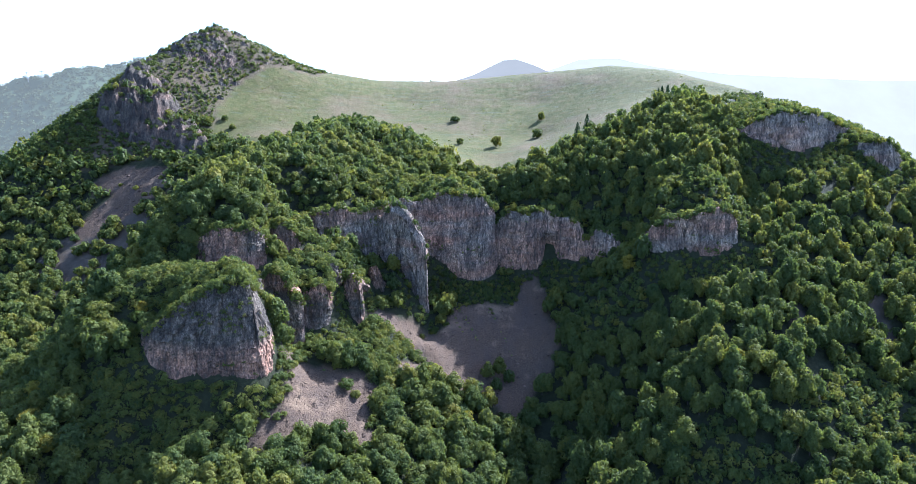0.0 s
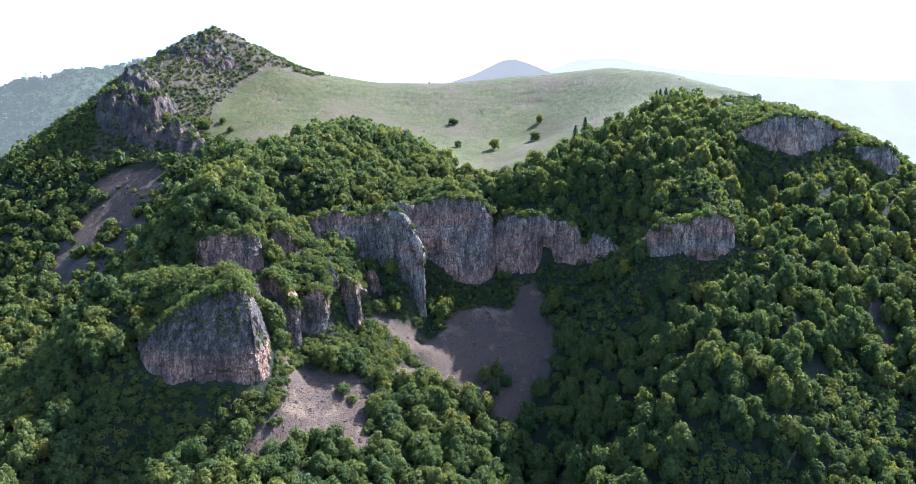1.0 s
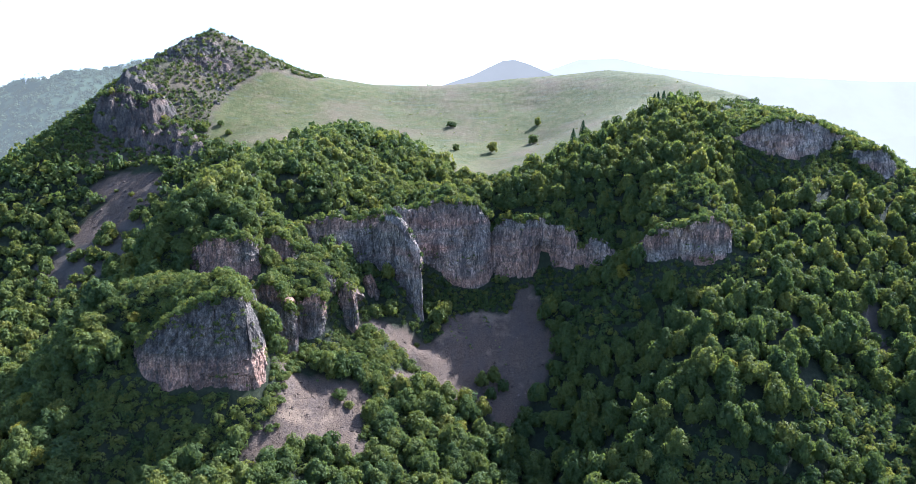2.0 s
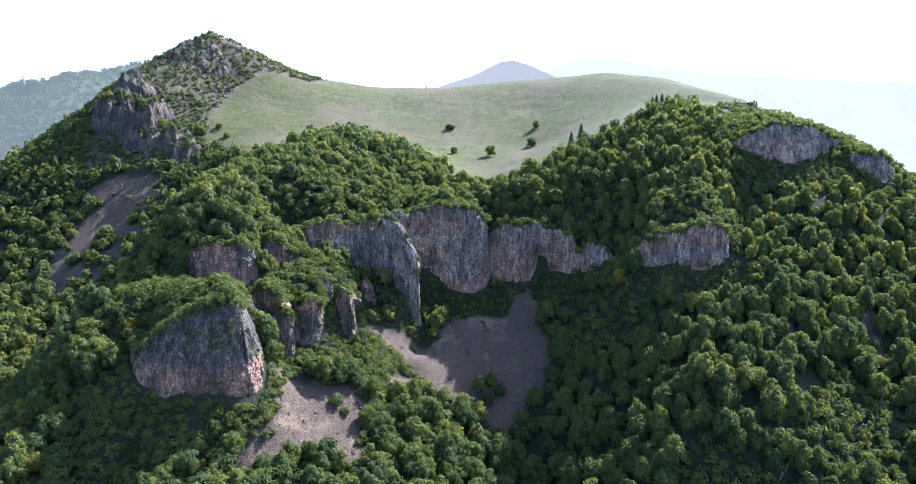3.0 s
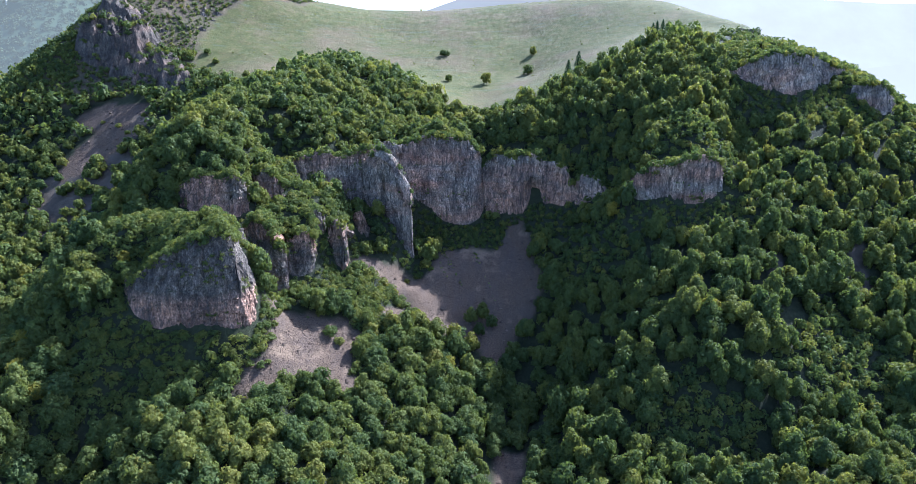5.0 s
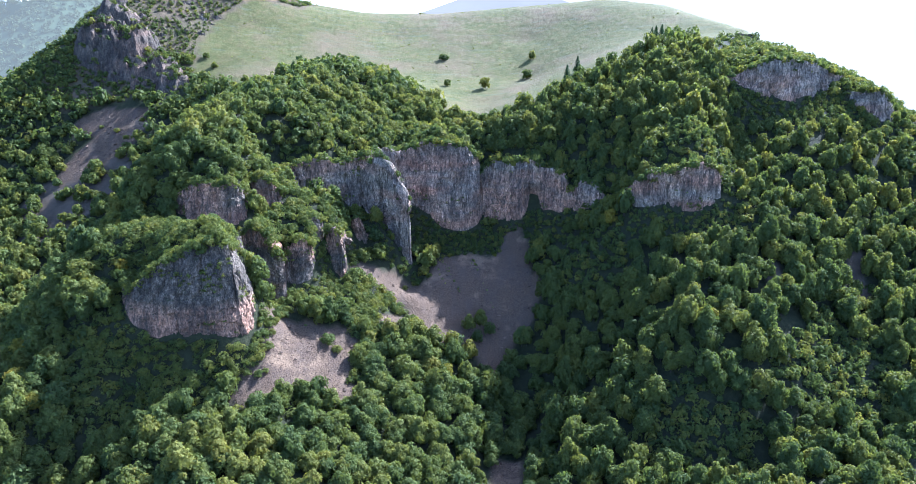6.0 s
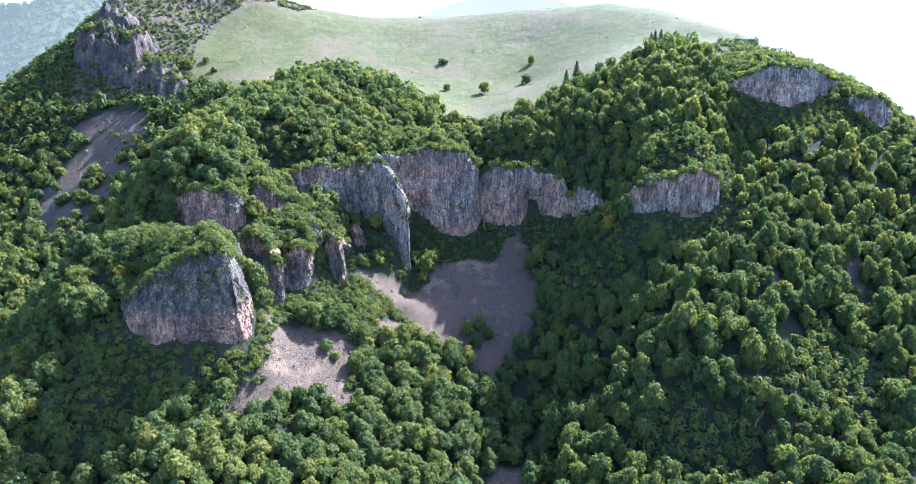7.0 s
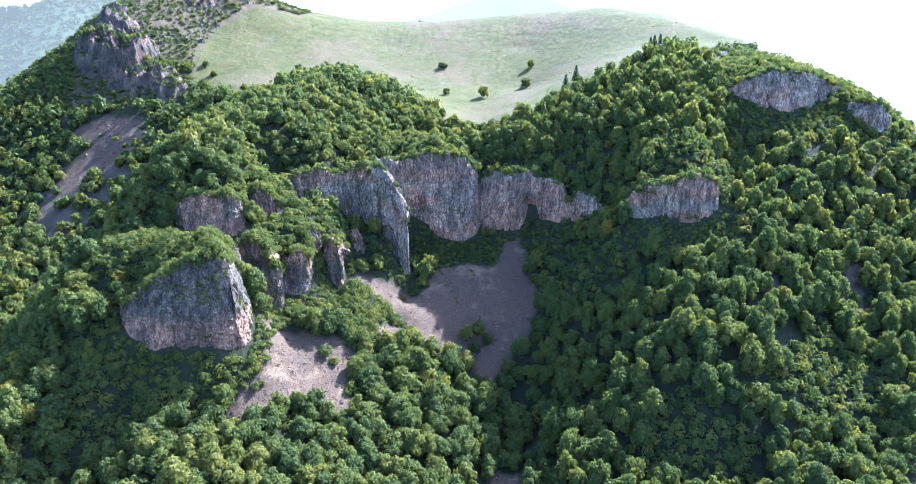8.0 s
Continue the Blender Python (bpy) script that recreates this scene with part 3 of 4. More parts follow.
FACES, FRINGES, FEET, LEDGES = [], [], [], []
G = "rock faces of the gorge"
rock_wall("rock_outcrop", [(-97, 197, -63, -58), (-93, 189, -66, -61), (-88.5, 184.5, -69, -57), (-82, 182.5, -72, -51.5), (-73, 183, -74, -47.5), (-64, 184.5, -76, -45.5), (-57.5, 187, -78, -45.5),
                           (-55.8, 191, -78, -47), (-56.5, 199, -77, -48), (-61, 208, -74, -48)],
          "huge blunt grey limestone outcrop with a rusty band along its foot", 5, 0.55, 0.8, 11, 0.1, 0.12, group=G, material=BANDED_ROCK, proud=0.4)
rock_wall("rock_outcrop", [(-92, 229, -49, -40), (-84, 225, -52, -36), (-74, 223, -53, -35), (-69, 223.5, -50, -34), (-66.5, 227, -51, -38), (-67, 236, -50, -37)],
          "stepped grey rock ledge above the wooded outcrop", 15, 0.55, 1.0, 7, 0.1, group=G, material=WARM_ROCK, proud=0.5)
rock_wall("rock_outcrop", [(-90, 214, -50, -46), (-84, 211, -50, -44), (-77, 210, -51, -47), (-74, 214, -50, -47)], "small weathered grey crag among bushes", 16, 0.62, 0.9, 3, 0.3, group=G, material=WARM_ROCK)
rock_wall("rock_outcrop", [(-69.5, 243, -44, -37), (-68, 238.5, -47, -36), (-65, 237, -48, -34.5), (-62, 237, -49, -34), (-59.5, 237.5, -49, -37.5), (-57, 239, -48, -40), (-56.5, 245, -46, -41)],
          "grey crag at the end of the wooded step", 25, 0.55, 1.0, 8, 0.1, group=G, material=WARM_ROCK, proud=0.4)
rock_wall("rock_outcrop", [(-69.5, 226, -60, -54), (-68.5, 220.5, -67, -55), (-66, 218, -70, -51), (-63, 217.3, -72, -47.5), (-60, 217, -73, -48.5), (-57, 217, -73, -52), (-54.5, 216.5, -73, -56.5), (-52.8, 217, -73, -59), (-53, 222, -68, -58.5)],
          "upright grey rock buttress above bushes and scree", 35, 0.55, 1.0, 9, 0.05, fringe=1.15, group=G, material=WARM_ROCK, proud=0.4)
rock_wall("rock_outcrop", [(-54, 226, -62, -58), (-53, 222.5, -68, -59.5), (-50.5, 222.5, -71, -55.5), (-47.5, 224, -71, -53), (-45.2, 225.5, -70, -55), (-44.3, 227.5, -69, -57.5), (-45, 233, -63, -56)],
          "low grey rock buttress with a bushy top", 45, 0.55, 0.8, 7, 0.05, group=G, material=WARM_ROCK, proud=0.3)
rock_wall("rock_outcrop", [(-49.5, 240, -54, -50), (-48, 236.5, -57, -49.5), (-45.5, 236.5, -58, -48.5), (-43.5, 238, -57, -51), (-43.5, 242, -54, -51)],
          "small grey crag among bushes on the bench", 46, 0.55, 0.6, 3, 0.15, group=G, material=WARM_ROCK, proud=0.3)
rock_wall("rock_outcrop", [(-42.5, 241, -62, -57), (-41, 237.5, -68, -54.5), (-38.5, 236.5, -70, -53), (-36.8, 236, -71, -57), (-35.4, 234.5, -72, -61), (-34.8, 237, -71, -60), (-35.5, 243, -66, -57)],
          "narrow upright rock rib with a pale sunlit edge", 55, 0.55, 0.5, 7, 0.04, group=G, material=WARM_ROCK, proud=0.2)
rock_wall("rock_outcrop", [(-36, 258, -62, -57), (-34.8, 255, -67, -54.5), (-32.6, 254, -69, -52), (-30.4, 254, -70, -56), (-28.6, 254.5, -70, -61), (-28.8, 259, -66, -61)],
          "thin rock fin standing in bushes", 65, 0.55, 0.5, 3, 0.08, fringe=0.3, group=G, material=WARM_ROCK, proud=0.2)
rock_wall("cliff", [(-72, 262, -46, -38), (-66, 259, -47, -36), (-58, 261, -47, -34), (-52, 262.5, -48, -35.5), (-45, 266, -50, -34), (-40, 269, -52, -35.5), (-30, 276, -58, -33), (-22, 280, -61, -30.5),
                    (-16, 282, -63, -31.5), (-8, 284, -64, -29.5), (-2, 283, -65, -31), (4, 281.5, -66, -29.5), (10, 281, -66, -28.5), (13, 283, -66, -31.5), (15.5, 287, -66, -36), (17, 292, -66, -42)],
          "grey and rust limestone cliff closing the wooded hollow", 75, 0.66, 5.0, 6, 0.1, group=G, wide=13.0)
rock_wall("cliff", [(14, 292, -64, -46), (16.5, 289, -66, -42), (20, 287, -66, -38.5), (25, 285.5, -66, -38), (31, 283.5, -66, -38.5), (36, 283, -66, -36.5), (41, 282, -65, -38), (46, 279.5, -64, -38.5),
                    (50, 277, -62, -41), (53, 276, -60, -47), (55, 275.5, -59, -49)],
          "pale grey limestone cliff with a shadowed arch at its foot", 76, 0.66, 4.2, 6, 0.1, hollow=(27.5, 3.6, 4.5, 0.72), group=G, wide=12.0)
rock_wall("rock_outcrop", [(54, 277, -58, -48), (57, 273.5, -58, -42.5), (61, 272, -57, -44), (65, 270, -55, -46), (68, 270, -53, -50)], "broken pale slabs among dark bushes", 77, 0.66, 1.4, 4, 0.15, group=G)
rock_wall("rock_outcrop", [(-35, 275, -54, -41), (-31, 270, -60, -36), (-26.5, 267, -64, -31), (-21.6, 264, -68, -33.5), (-17.2, 261, -70, -40.5), (-14.6, 258.6, -72, -46.5), (-12.8, 257, -73, -52.5), (-11.6, 257.6, -73, -51.5),
                           (-12.2, 260, -72, -46.5), (-15, 263.2, -70, -40.5), (-19.8, 266.6, -68, -33.5), (-25.4, 270, -64, -32)],
          "tall leaning rock fin in front of the cliff", 85, 0.55, 0.6, 3.0, 0.03, hollow=(13.5, 1.3, 3.2, 0.8), fringe=0.2, group=G, proud=0.2)
rock_wall("cliff", [(72.5, 256, -42, -40), (74, 249.5, -46, -38), (78, 247.5, -51, -35), (84, 246.5, -52, -33.5), (90, 245.5, -52, -31), (97, 245, -52, -31), (102, 245.5, -51, -31.5), (105.5, 248, -49, -34.5), (107.5, 255, -43, -37)],
          "pale grey fluted cliff under a wooded knoll", 95, 0.58, 2.0, 7, 0.1, group=G, proud=0.5)
rock_wall("cliff", [(124, 302, -15, -2), (132, 297, -19, 2.5), (142, 296.5, -21, 5), (152, 298, -21, 6), (164, 303, -19, 3.5), (174, 308, -17, 0), (182, 314, -15, -3)],
          "dark cliff under the meadow's rim", 105, 1.1, 2.2, 6, 0.2, group=G)
rock_wall("rock_outcrop", [(146, 392, 4, 14), (154, 388, 3, 15.5), (162, 386, 3, 18), (170, 385, 3, 17), (174, 386, 2, 15), (176, 392, 0, 12)],
          "broken rock block at the end of the meadow's crest", 125, 0.9, 1.4, 6, 0.1, group=G, proud=0.4, fringe=0.15)
rock_wall("rock_outcrop", [(180, 304, -18, -8), (186, 298, -22, -7), (194, 297, -24, -9), (200, 302, -24, -14)], "rocky end of the ridge", 115, 1.1, 1.4, 5, 0.3, group=G)
rock_wall("rock_outcrop", [(-58, 286, -27, -22), (-54, 281, -30, -18), (-50, 281, -31, -20), (-47, 286, -29, -23)], "grey crag showing through the forest", 165, 0.62, 1.0, 3, 0.5, group=G)



def rock_slope(x0, y0, rx, ry, amp, label, seed, cell=1.1, steep=0.0):
    """Bare rock that breaks through a slope: ribs and steps that rise out of the ground and sink back into it at the rim."""
    xs, ys = np.arange(x0 - rx, x0 + rx + 0.1, cell), np.arange(y0 - ry, y0 + ry + 0.1, cell)
    gx, gy = [g.ravel() for g in np.meshgrid(xs, ys)]
    g = ground_height(gx, gy)
    r = np.hypot((gx - x0) / rx, (gy - y0) / ry) + 0.28 * fractal(gx, gy, 9, 3, seed)
    mask = 1 - smooth(0.55, 0.95, r)
    ribs = 1 - np.abs(fractal(gx + 0.3 * gy, gy * 0.35, 7.5, 3, seed + 3)) * 2.2
    rise = ribs * 0.55 + 0.3 * blocks(gx, gy, 3.0, 2.4, seed + 5) + 0.16 * blocks(gx + 4, gy, 1.4, 1.4, seed + 9)
    front = steep * smooth(y0 - 0.55 * ry, y0 - 0.2 * ry, gy) * (1 - smooth(y0 - 0.1 * ry, y0 + 0.9 * ry, gy))
    z = g - 1.5 + mask * (1.6 + amp * rise + front * (0.75 + 0.5 * fractal(gx, gy * 0.3, 8, 2, seed + 13)))
    ob = tagged(new("rock_outcrop"), label, "rock face", G)
    ob.location = (x0, y0, g.min())
    face = new("rock_face", join("rock_face", np.stack([gx, gy, z], 1) - np.array(ob.location), grid_faces(len(xs), len(ys)), PEAK_ROCK))
    face.parent = ob
    co = np.stack([gx, gy, z], 1)
    FACES.append((co[:1] - 900, co, grid_faces(len(xs), len(ys))))
    return ob


rock_slope(-188, 400, 26, 24, 7.0, "dark rugged rock walls on the flank of the peak", 301, cell=0.9, steep=12.0)
rock_slope(-193, 419, 13, 10, 4.0, "dark upper rock walls on the flank of the peak", 351, steep=7.0)
rock_slope(-166, 390, 20, 14, 5.5, "grey broken slabs at the foot of the peak", 311, steep=6.0)
rock_slope(-152, 384, 13, 10, 4.5, "grey slabs beside the meadow's edge", 321, steep=4.0)
rock_slope(-172, 466, 27, 20, 2.4, "pale rock slabs under the summit", 331, cell=0.9, steep=2.0)
rock_slope(-200, 430, 10, 7, 3.5, "small dark crag below the summit", 341, steep=4.0)


def crags():
    """Small weathered slabs that show all over the top of the peak."""
    r = np.random.default_rng(31)
    for i in range(64):
        x, y = r.uniform(-202, -125), r.uniform(412, 490)
        if not inside(SUMMIT, np.array([x]), np.array([y]))[0]:
            continue
        z, w = ground_height(x, y)[0], r.uniform(1.4, 4.2)
        h = w * r.uniform(0.5, 1.1)
        rock_wall("crag", [(x - w, y + 2, z - 2, z + 0.3 * h), (x - 0.4 * w, y - 1, z - 3, z + h), (x + 0.4 * w, y - 1, z - 3, z + 0.8 * h), (x + w, y + 2, z - 2, z + 0.2 * h)],
                  "small pale weathered slab on the grassy peak", 200 + 7 * i, 0.9, 0.8, 5, 0.5, group="slabs of the peak", proud=0.5, fringe=0, material=PALE_ROCK)


crags()


# ---- trees ----
def lump(r, centre, radius, tall, fine):
    """A rough lump, the dense inside of a bough: an icosahedron, or an octahedron where it stays small."""
    if fine:
        g = (1 + 5 ** 0.5) / 2
        v = np.array([(-1, g, 0), (1, g, 0), (-1, -g, 0), (1, -g, 0), (0, -1, g), (0, 1, g), (0, -1, -g), (0, 1, -g), (g, 0, -1), (g, 0, 1), (-g, 0, -1), (-g, 0, 1)]) / 1.902
        f = np.array([(0, 11, 5), (0, 5, 1), (0, 1, 7), (0, 7, 10), (0, 10, 11), (1, 5, 9), (5, 11, 4), (11, 10, 2), (10, 7, 6), (7, 1, 8),
                      (3, 9, 4), (3, 4, 2), (3, 2, 6), (3, 6, 8), (3, 8, 9), (4, 9, 5), (2, 4, 11), (6, 2, 10), (8, 6, 7), (9, 8, 1)])
    else:
        v = np.array([(1, 0, 0), (0, 1, 0), (-1, 0, 0), (0, -1, 0), (0, 0, 1), (0, 0, -1)], float)
        f = np.array([(0, 1, 4), (1, 2, 4), (2, 3, 4), (3, 0, 4), (1, 0, 5), (2, 1, 5), (3, 2, 5), (0, 3, 5)])
    turn = np.linalg.qr(r.normal(size=(3, 3)))[0]
    if np.linalg.det(turn) < 0:
        turn[:, 0] *= -1
    v = (v * r.uniform(0.82, 1.15, (len(v), 1))) @ turn
    return centre + v * radius * np.array([1, 1, tall]), f


def crown_mesh(seed, lobes, leaves, size, tall=1.0, cone=False, boughs=False):
    """A crown about 1 m in radius: a dome of puffed boughs, each clad in small leaf sprays, with one inner lump or one in each bough. Gives vertices and triangles."""
    r = np.random.default_rng(seed)
    vs, fs, n = [], [], 0
    if cone:
        k = r.random(lobes * leaves) ** 1.4
        h = 0.15 + 2.3 * k
        rad = 0.75 * (1 - k) ** 0.8 * np.sqrt(r.uniform(0.5, 1.0, len(k))) + 0.04
        a = r.uniform(0, 2 * np.pi, len(k))
        c = np.stack([rad * np.cos(a), rad * np.sin(a), h], 1)
        d = np.stack([np.cos(a), np.sin(a), np.full(len(k), 0.5)], 1)
        for z, w in ((0.55, 0.42), (1.0, 0.32), (1.45, 0.22), (1.9, 0.13)):
            v, f = lump(r, np.array([0, 0, z]), w, 1.3, False)
            vs.append(v), fs.append(f + n)
            n += len(v)
    else:
        cs, ds = [], []
        middle = np.array([0, 0, 0.7 * tall])
        v, f = lump(r, middle, 0.56, tall, True)
        vs.append(v), fs.append(f + n)
        n += len(v)
        for i in range(lobes):
            up = 1 - 1.5 * (i + 0.35) / lobes
            a = i * 2.39996 + r.uniform(-0.45, 0.45)
            side = np.sqrt(max(0.0, 1 - up * up))
            reach = r.uniform(0.46, 0.72)
            o = np.array([side * np.cos(a) * reach, side * np.sin(a) * reach, up * reach * tall])
            lr = r.uniform(0.28, 0.44) * (1.0 if lobes > 8 else 1.2)
            if boughs:
                v, f = lump(r, middle + o, lr * 0.86, 0.95, False)
                vs.append(v), fs.append(f + n)
                n += len(v)
            q = r.normal(size=(leaves * 3, 3))
            q /= np.linalg.norm(q, axis=1)[:, None]
            out = o / np.linalg.norm(o) + np.array([0, 0, 0.35])
            q = q[np.argsort(-(q @ out) - 0.5 * r.random(len(q)))][:leaves]
            cs.append(middle + o + q * lr * r.uniform(0.84, 1.24, (leaves, 1)))
            ds.append(q + 0.25 * o)
        c, d = np.concatenate(cs), np.concatenate(ds)
    d = d + 0.5 * r.normal(size=d.shape)
    d /= np.linalg.norm(d, axis=1)[:, None]
    e = np.cross(d, r.normal(size=d.shape))
    e /= np.linalg.norm(e, axis=1)[:, None]
    f = np.cross(d, e)
    w = size * r.uniform(0.7, 1.35, (len(c), 1))
    g = size * r.uniform(0.8, 1.3, (len(c), 1))
    v = np.stack([c - e * w - f * g * 0.6, c + e * w - f * g * r.uniform(0.2, 0.8, (len(c), 1)), c + f * g + e * w * r.uniform(-0.5, 0.5, (len(c), 1))], 1).reshape(-1, 3)
    vs.append(v), fs.append(np.arange(len(v)).reshape(-1, 3) + n)
    return np.concatenate(vs), np.concatenate(fs)


def trunk_mesh(seed, height=0.95, limbs=4):
    """A tapered, slightly bent trunk with limbs; 1 m stands for the crown's radius."""
    r = np.random.default_rng(seed)
    v, f = [], []

    def tube(a, b, ra, rb, bend):
        base = len(v)
        side = 6
        for k in range(4):
            t = k / 3
            c = a + (b - a) * t + bend * math.sin(math.pi * t)
            rad = ra + (rb - ra) * t
            for i in range(side):
                w = 2 * math.pi * i / side
                v.append((c[0] + rad * math.cos(w), c[1] + rad * math.sin(w), c[2]))
        for k in range(3):
            for i in range(side):
                j = (i + 1) % side
                f.append((base + k * side + i, base + k * side + j, base + (k + 1) * side + j, base + (k + 1) * side + i))

    top = np.array([r.uniform(-0.1, 0.1), r.uniform(-0.1, 0.1), height])
    tube(np.array([0, 0, -0.3]), top, 0.075, 0.035, np.array([r.uniform(-0.06, 0.06), r.uniform(-0.06, 0.06), 0]))
    for i in range(limbs):
        a = i * 2.4 + r.uniform(-0.3, 0.3)
        start = np.array([0, 0, height * r.uniform(0.45, 0.8)])
        tube(start, start + np.array([0.55 * math.cos(a), 0.55 * math.sin(a), r.uniform(0.25, 0.5)]), 0.035, 0.012, np.array([0, 0, -0.04]))
    return np.array(v), np.array(f)


# near kinds have fine clumps, far kinds fewer and larger ones
NEAR_KINDS = [crown_mesh(40 + i, 12, 50, 0.098, tall, boughs=True) for i, tall in enumerate((1.05, 1.25, 1.0, 1.4, 1.15, 1.6))]
BUSH_KINDS = [crown_mesh(50 + i, 6, 13, 0.2, tall) for i, tall in enumerate((0.85, 1.0, 0.75))]
FINE_BUSH_KINDS = [crown_mesh(55 + i, 8, 19, 0.15, tall) for i, tall in enumerate((0.85, 1.0, 0.75))]
MID_KINDS = [crown_mesh(60 + i, 9, 17, 0.15, tall, boughs=True) for i, tall in enumerate((1.05, 1.2, 1.0, 1.35))]
FAR_KINDS = [crown_mesh(80 + i, 5, 11, 0.24, tall) for i, tall in enumerate((0.9, 1.1, 1.0))]
CONIFER = crown_mesh(99, 16, 70, 0.06, cone=True)
TRUNKS = [trunk_mesh(120 + i) for i in range(4)]
STEMS = [trunk_mesh(130 + i, 0.85, 0) for i in range(4)]

rng = np.random.default_rng(7)


def rock_roof():
    """A tree of all rock faces, to ask for the rock under or over a stem."""
    vs, fs, n = [], [], 0
    for _, co, faces in FACES:
        vs += [Vector(v) for v in co]
        fs += (faces + n).tolist()
        n = len(vs)
    return BVHTree.FromPolygons(vs, fs)


def settle(x, y, s):
    """The height at which each stem stands, on ground or rock, and whether it can stand there at all."""
    z = ground_height(x, y)
    ok = np.ones(len(x), bool)
    roof = rock_roof()
    for i in range(len(x)):
        place, normal, _, _ = roof.ray_cast(Vector((x[i], y[i], 120)), Vector((0, 0, -1)))
        if place is not None and place.z > z[i] - 0.3:
            z[i] = place.z - 0.2
            ok[i] = abs(normal.z) > 0.55 and s[i] < 2.3
    return z, ok & ~near_wall(x, y, z)


def near_wall(x, y, z):
    """True where a rock face rises right behind or before a stem."""
    out = np.zeros(len(x), bool)
    for co, _, _ in FACES:
        low, high = co.min(0), co.max(0)
        m = (x > low[0] - 2) & (x < high[0] + 2) & (y > low[1] - 2) & (y < high[1] + 2)
        for i in np.nonzero(m)[0]:
            near = (co[:, 0] - x[i]) ** 2 + (co[:, 1] - y[i]) ** 2 < 0.9 ** 2
            out[i] |= bool((near & (co[:, 2] > z[i] + 1.5)).any())
    return out


def scatter(x0, x1, y0, y1, cell):
    gx, gy = [g.ravel() for g in np.meshgrid(np.arange(x0, x1, cell), np.arange(y0, y1, cell * 0.9))]
    return gx + rng.uniform(-0.75, 0.75, len(gx)) * cell, gy + rng.uniform(-0.75, 0.75, len(gx)) * cell


BUSHY = [
    [(-112, 208), (-98, 190), (-62, 192), (-60, 212), (-72, 222), (-100, 224)],
    [(-64, 216), (-50, 214), (-38, 232), (-36, 250), (-56, 254), (-64, 240)],
    [(-50, 212), (-36, 218), (-25, 217), (-13, 222), (4, 232), (-2, 236), (-12, 238), (-24, 241), (-36, 246), (-44, 230)],
    [(-40, 262), (-6, 262), (8, 274), (46, 270), (60, 256), (74, 236), (60, 228), (44, 236), (48, 262), (36, 280), (-20, 282), (-40, 272)],
    [(76, 250), (112, 248), (118, 270), (90, 278)],
    [(58, 242), (74, 236), (118, 232), (120, 246), (70, 248)],
    [(60, 170), (90, 150), (96, 176), (70, 190)],
    [(100, 186), (130, 176), (150, 196), (130, 214)],
    [(124, 288), (214, 284), (214, 332), (124, 332)],
    [(-108, 170), (-94, 164), (-60, 176), (-92, 182), (-106, 186)],
]

# strips right before the rock faces where only low shrubs grow
LOW_GROWTH = [
    (1.5, [(-98, 176), (-50, 176), (-52, 190), (-57, 186), (-73, 181), (-90, 183), (-97, 190)]),
    (1.0, [(-92, 208), (-72, 208), (-66, 216), (-66, 226), (-92, 227)]),
    (1.0, [(-70, 207), (-52, 208), (-46, 215), (-34, 226), (-33, 234), (-41, 236), (-46, 224), (-53, 216), (-69, 217)]),
    (0.9, [(-37, 248), (-26, 248), (-27, 254), (-37, 254)]),
    (1.1, [(-26, 250), (-8, 248), (-10, 258), (-20, 262)]),
    (1.1, [(-40, 262), (54, 268), (54, 282), (-20, 282)]),
    (0.9, [(70, 236), (110, 236), (110, 247), (72, 250)]),
    (1.3, [(-205, 372), (-140, 372), (-140, 396), (-205, 396)]),
    (1.1, [(124, 286), (182, 286), (182, 306), (124, 300)]),
]


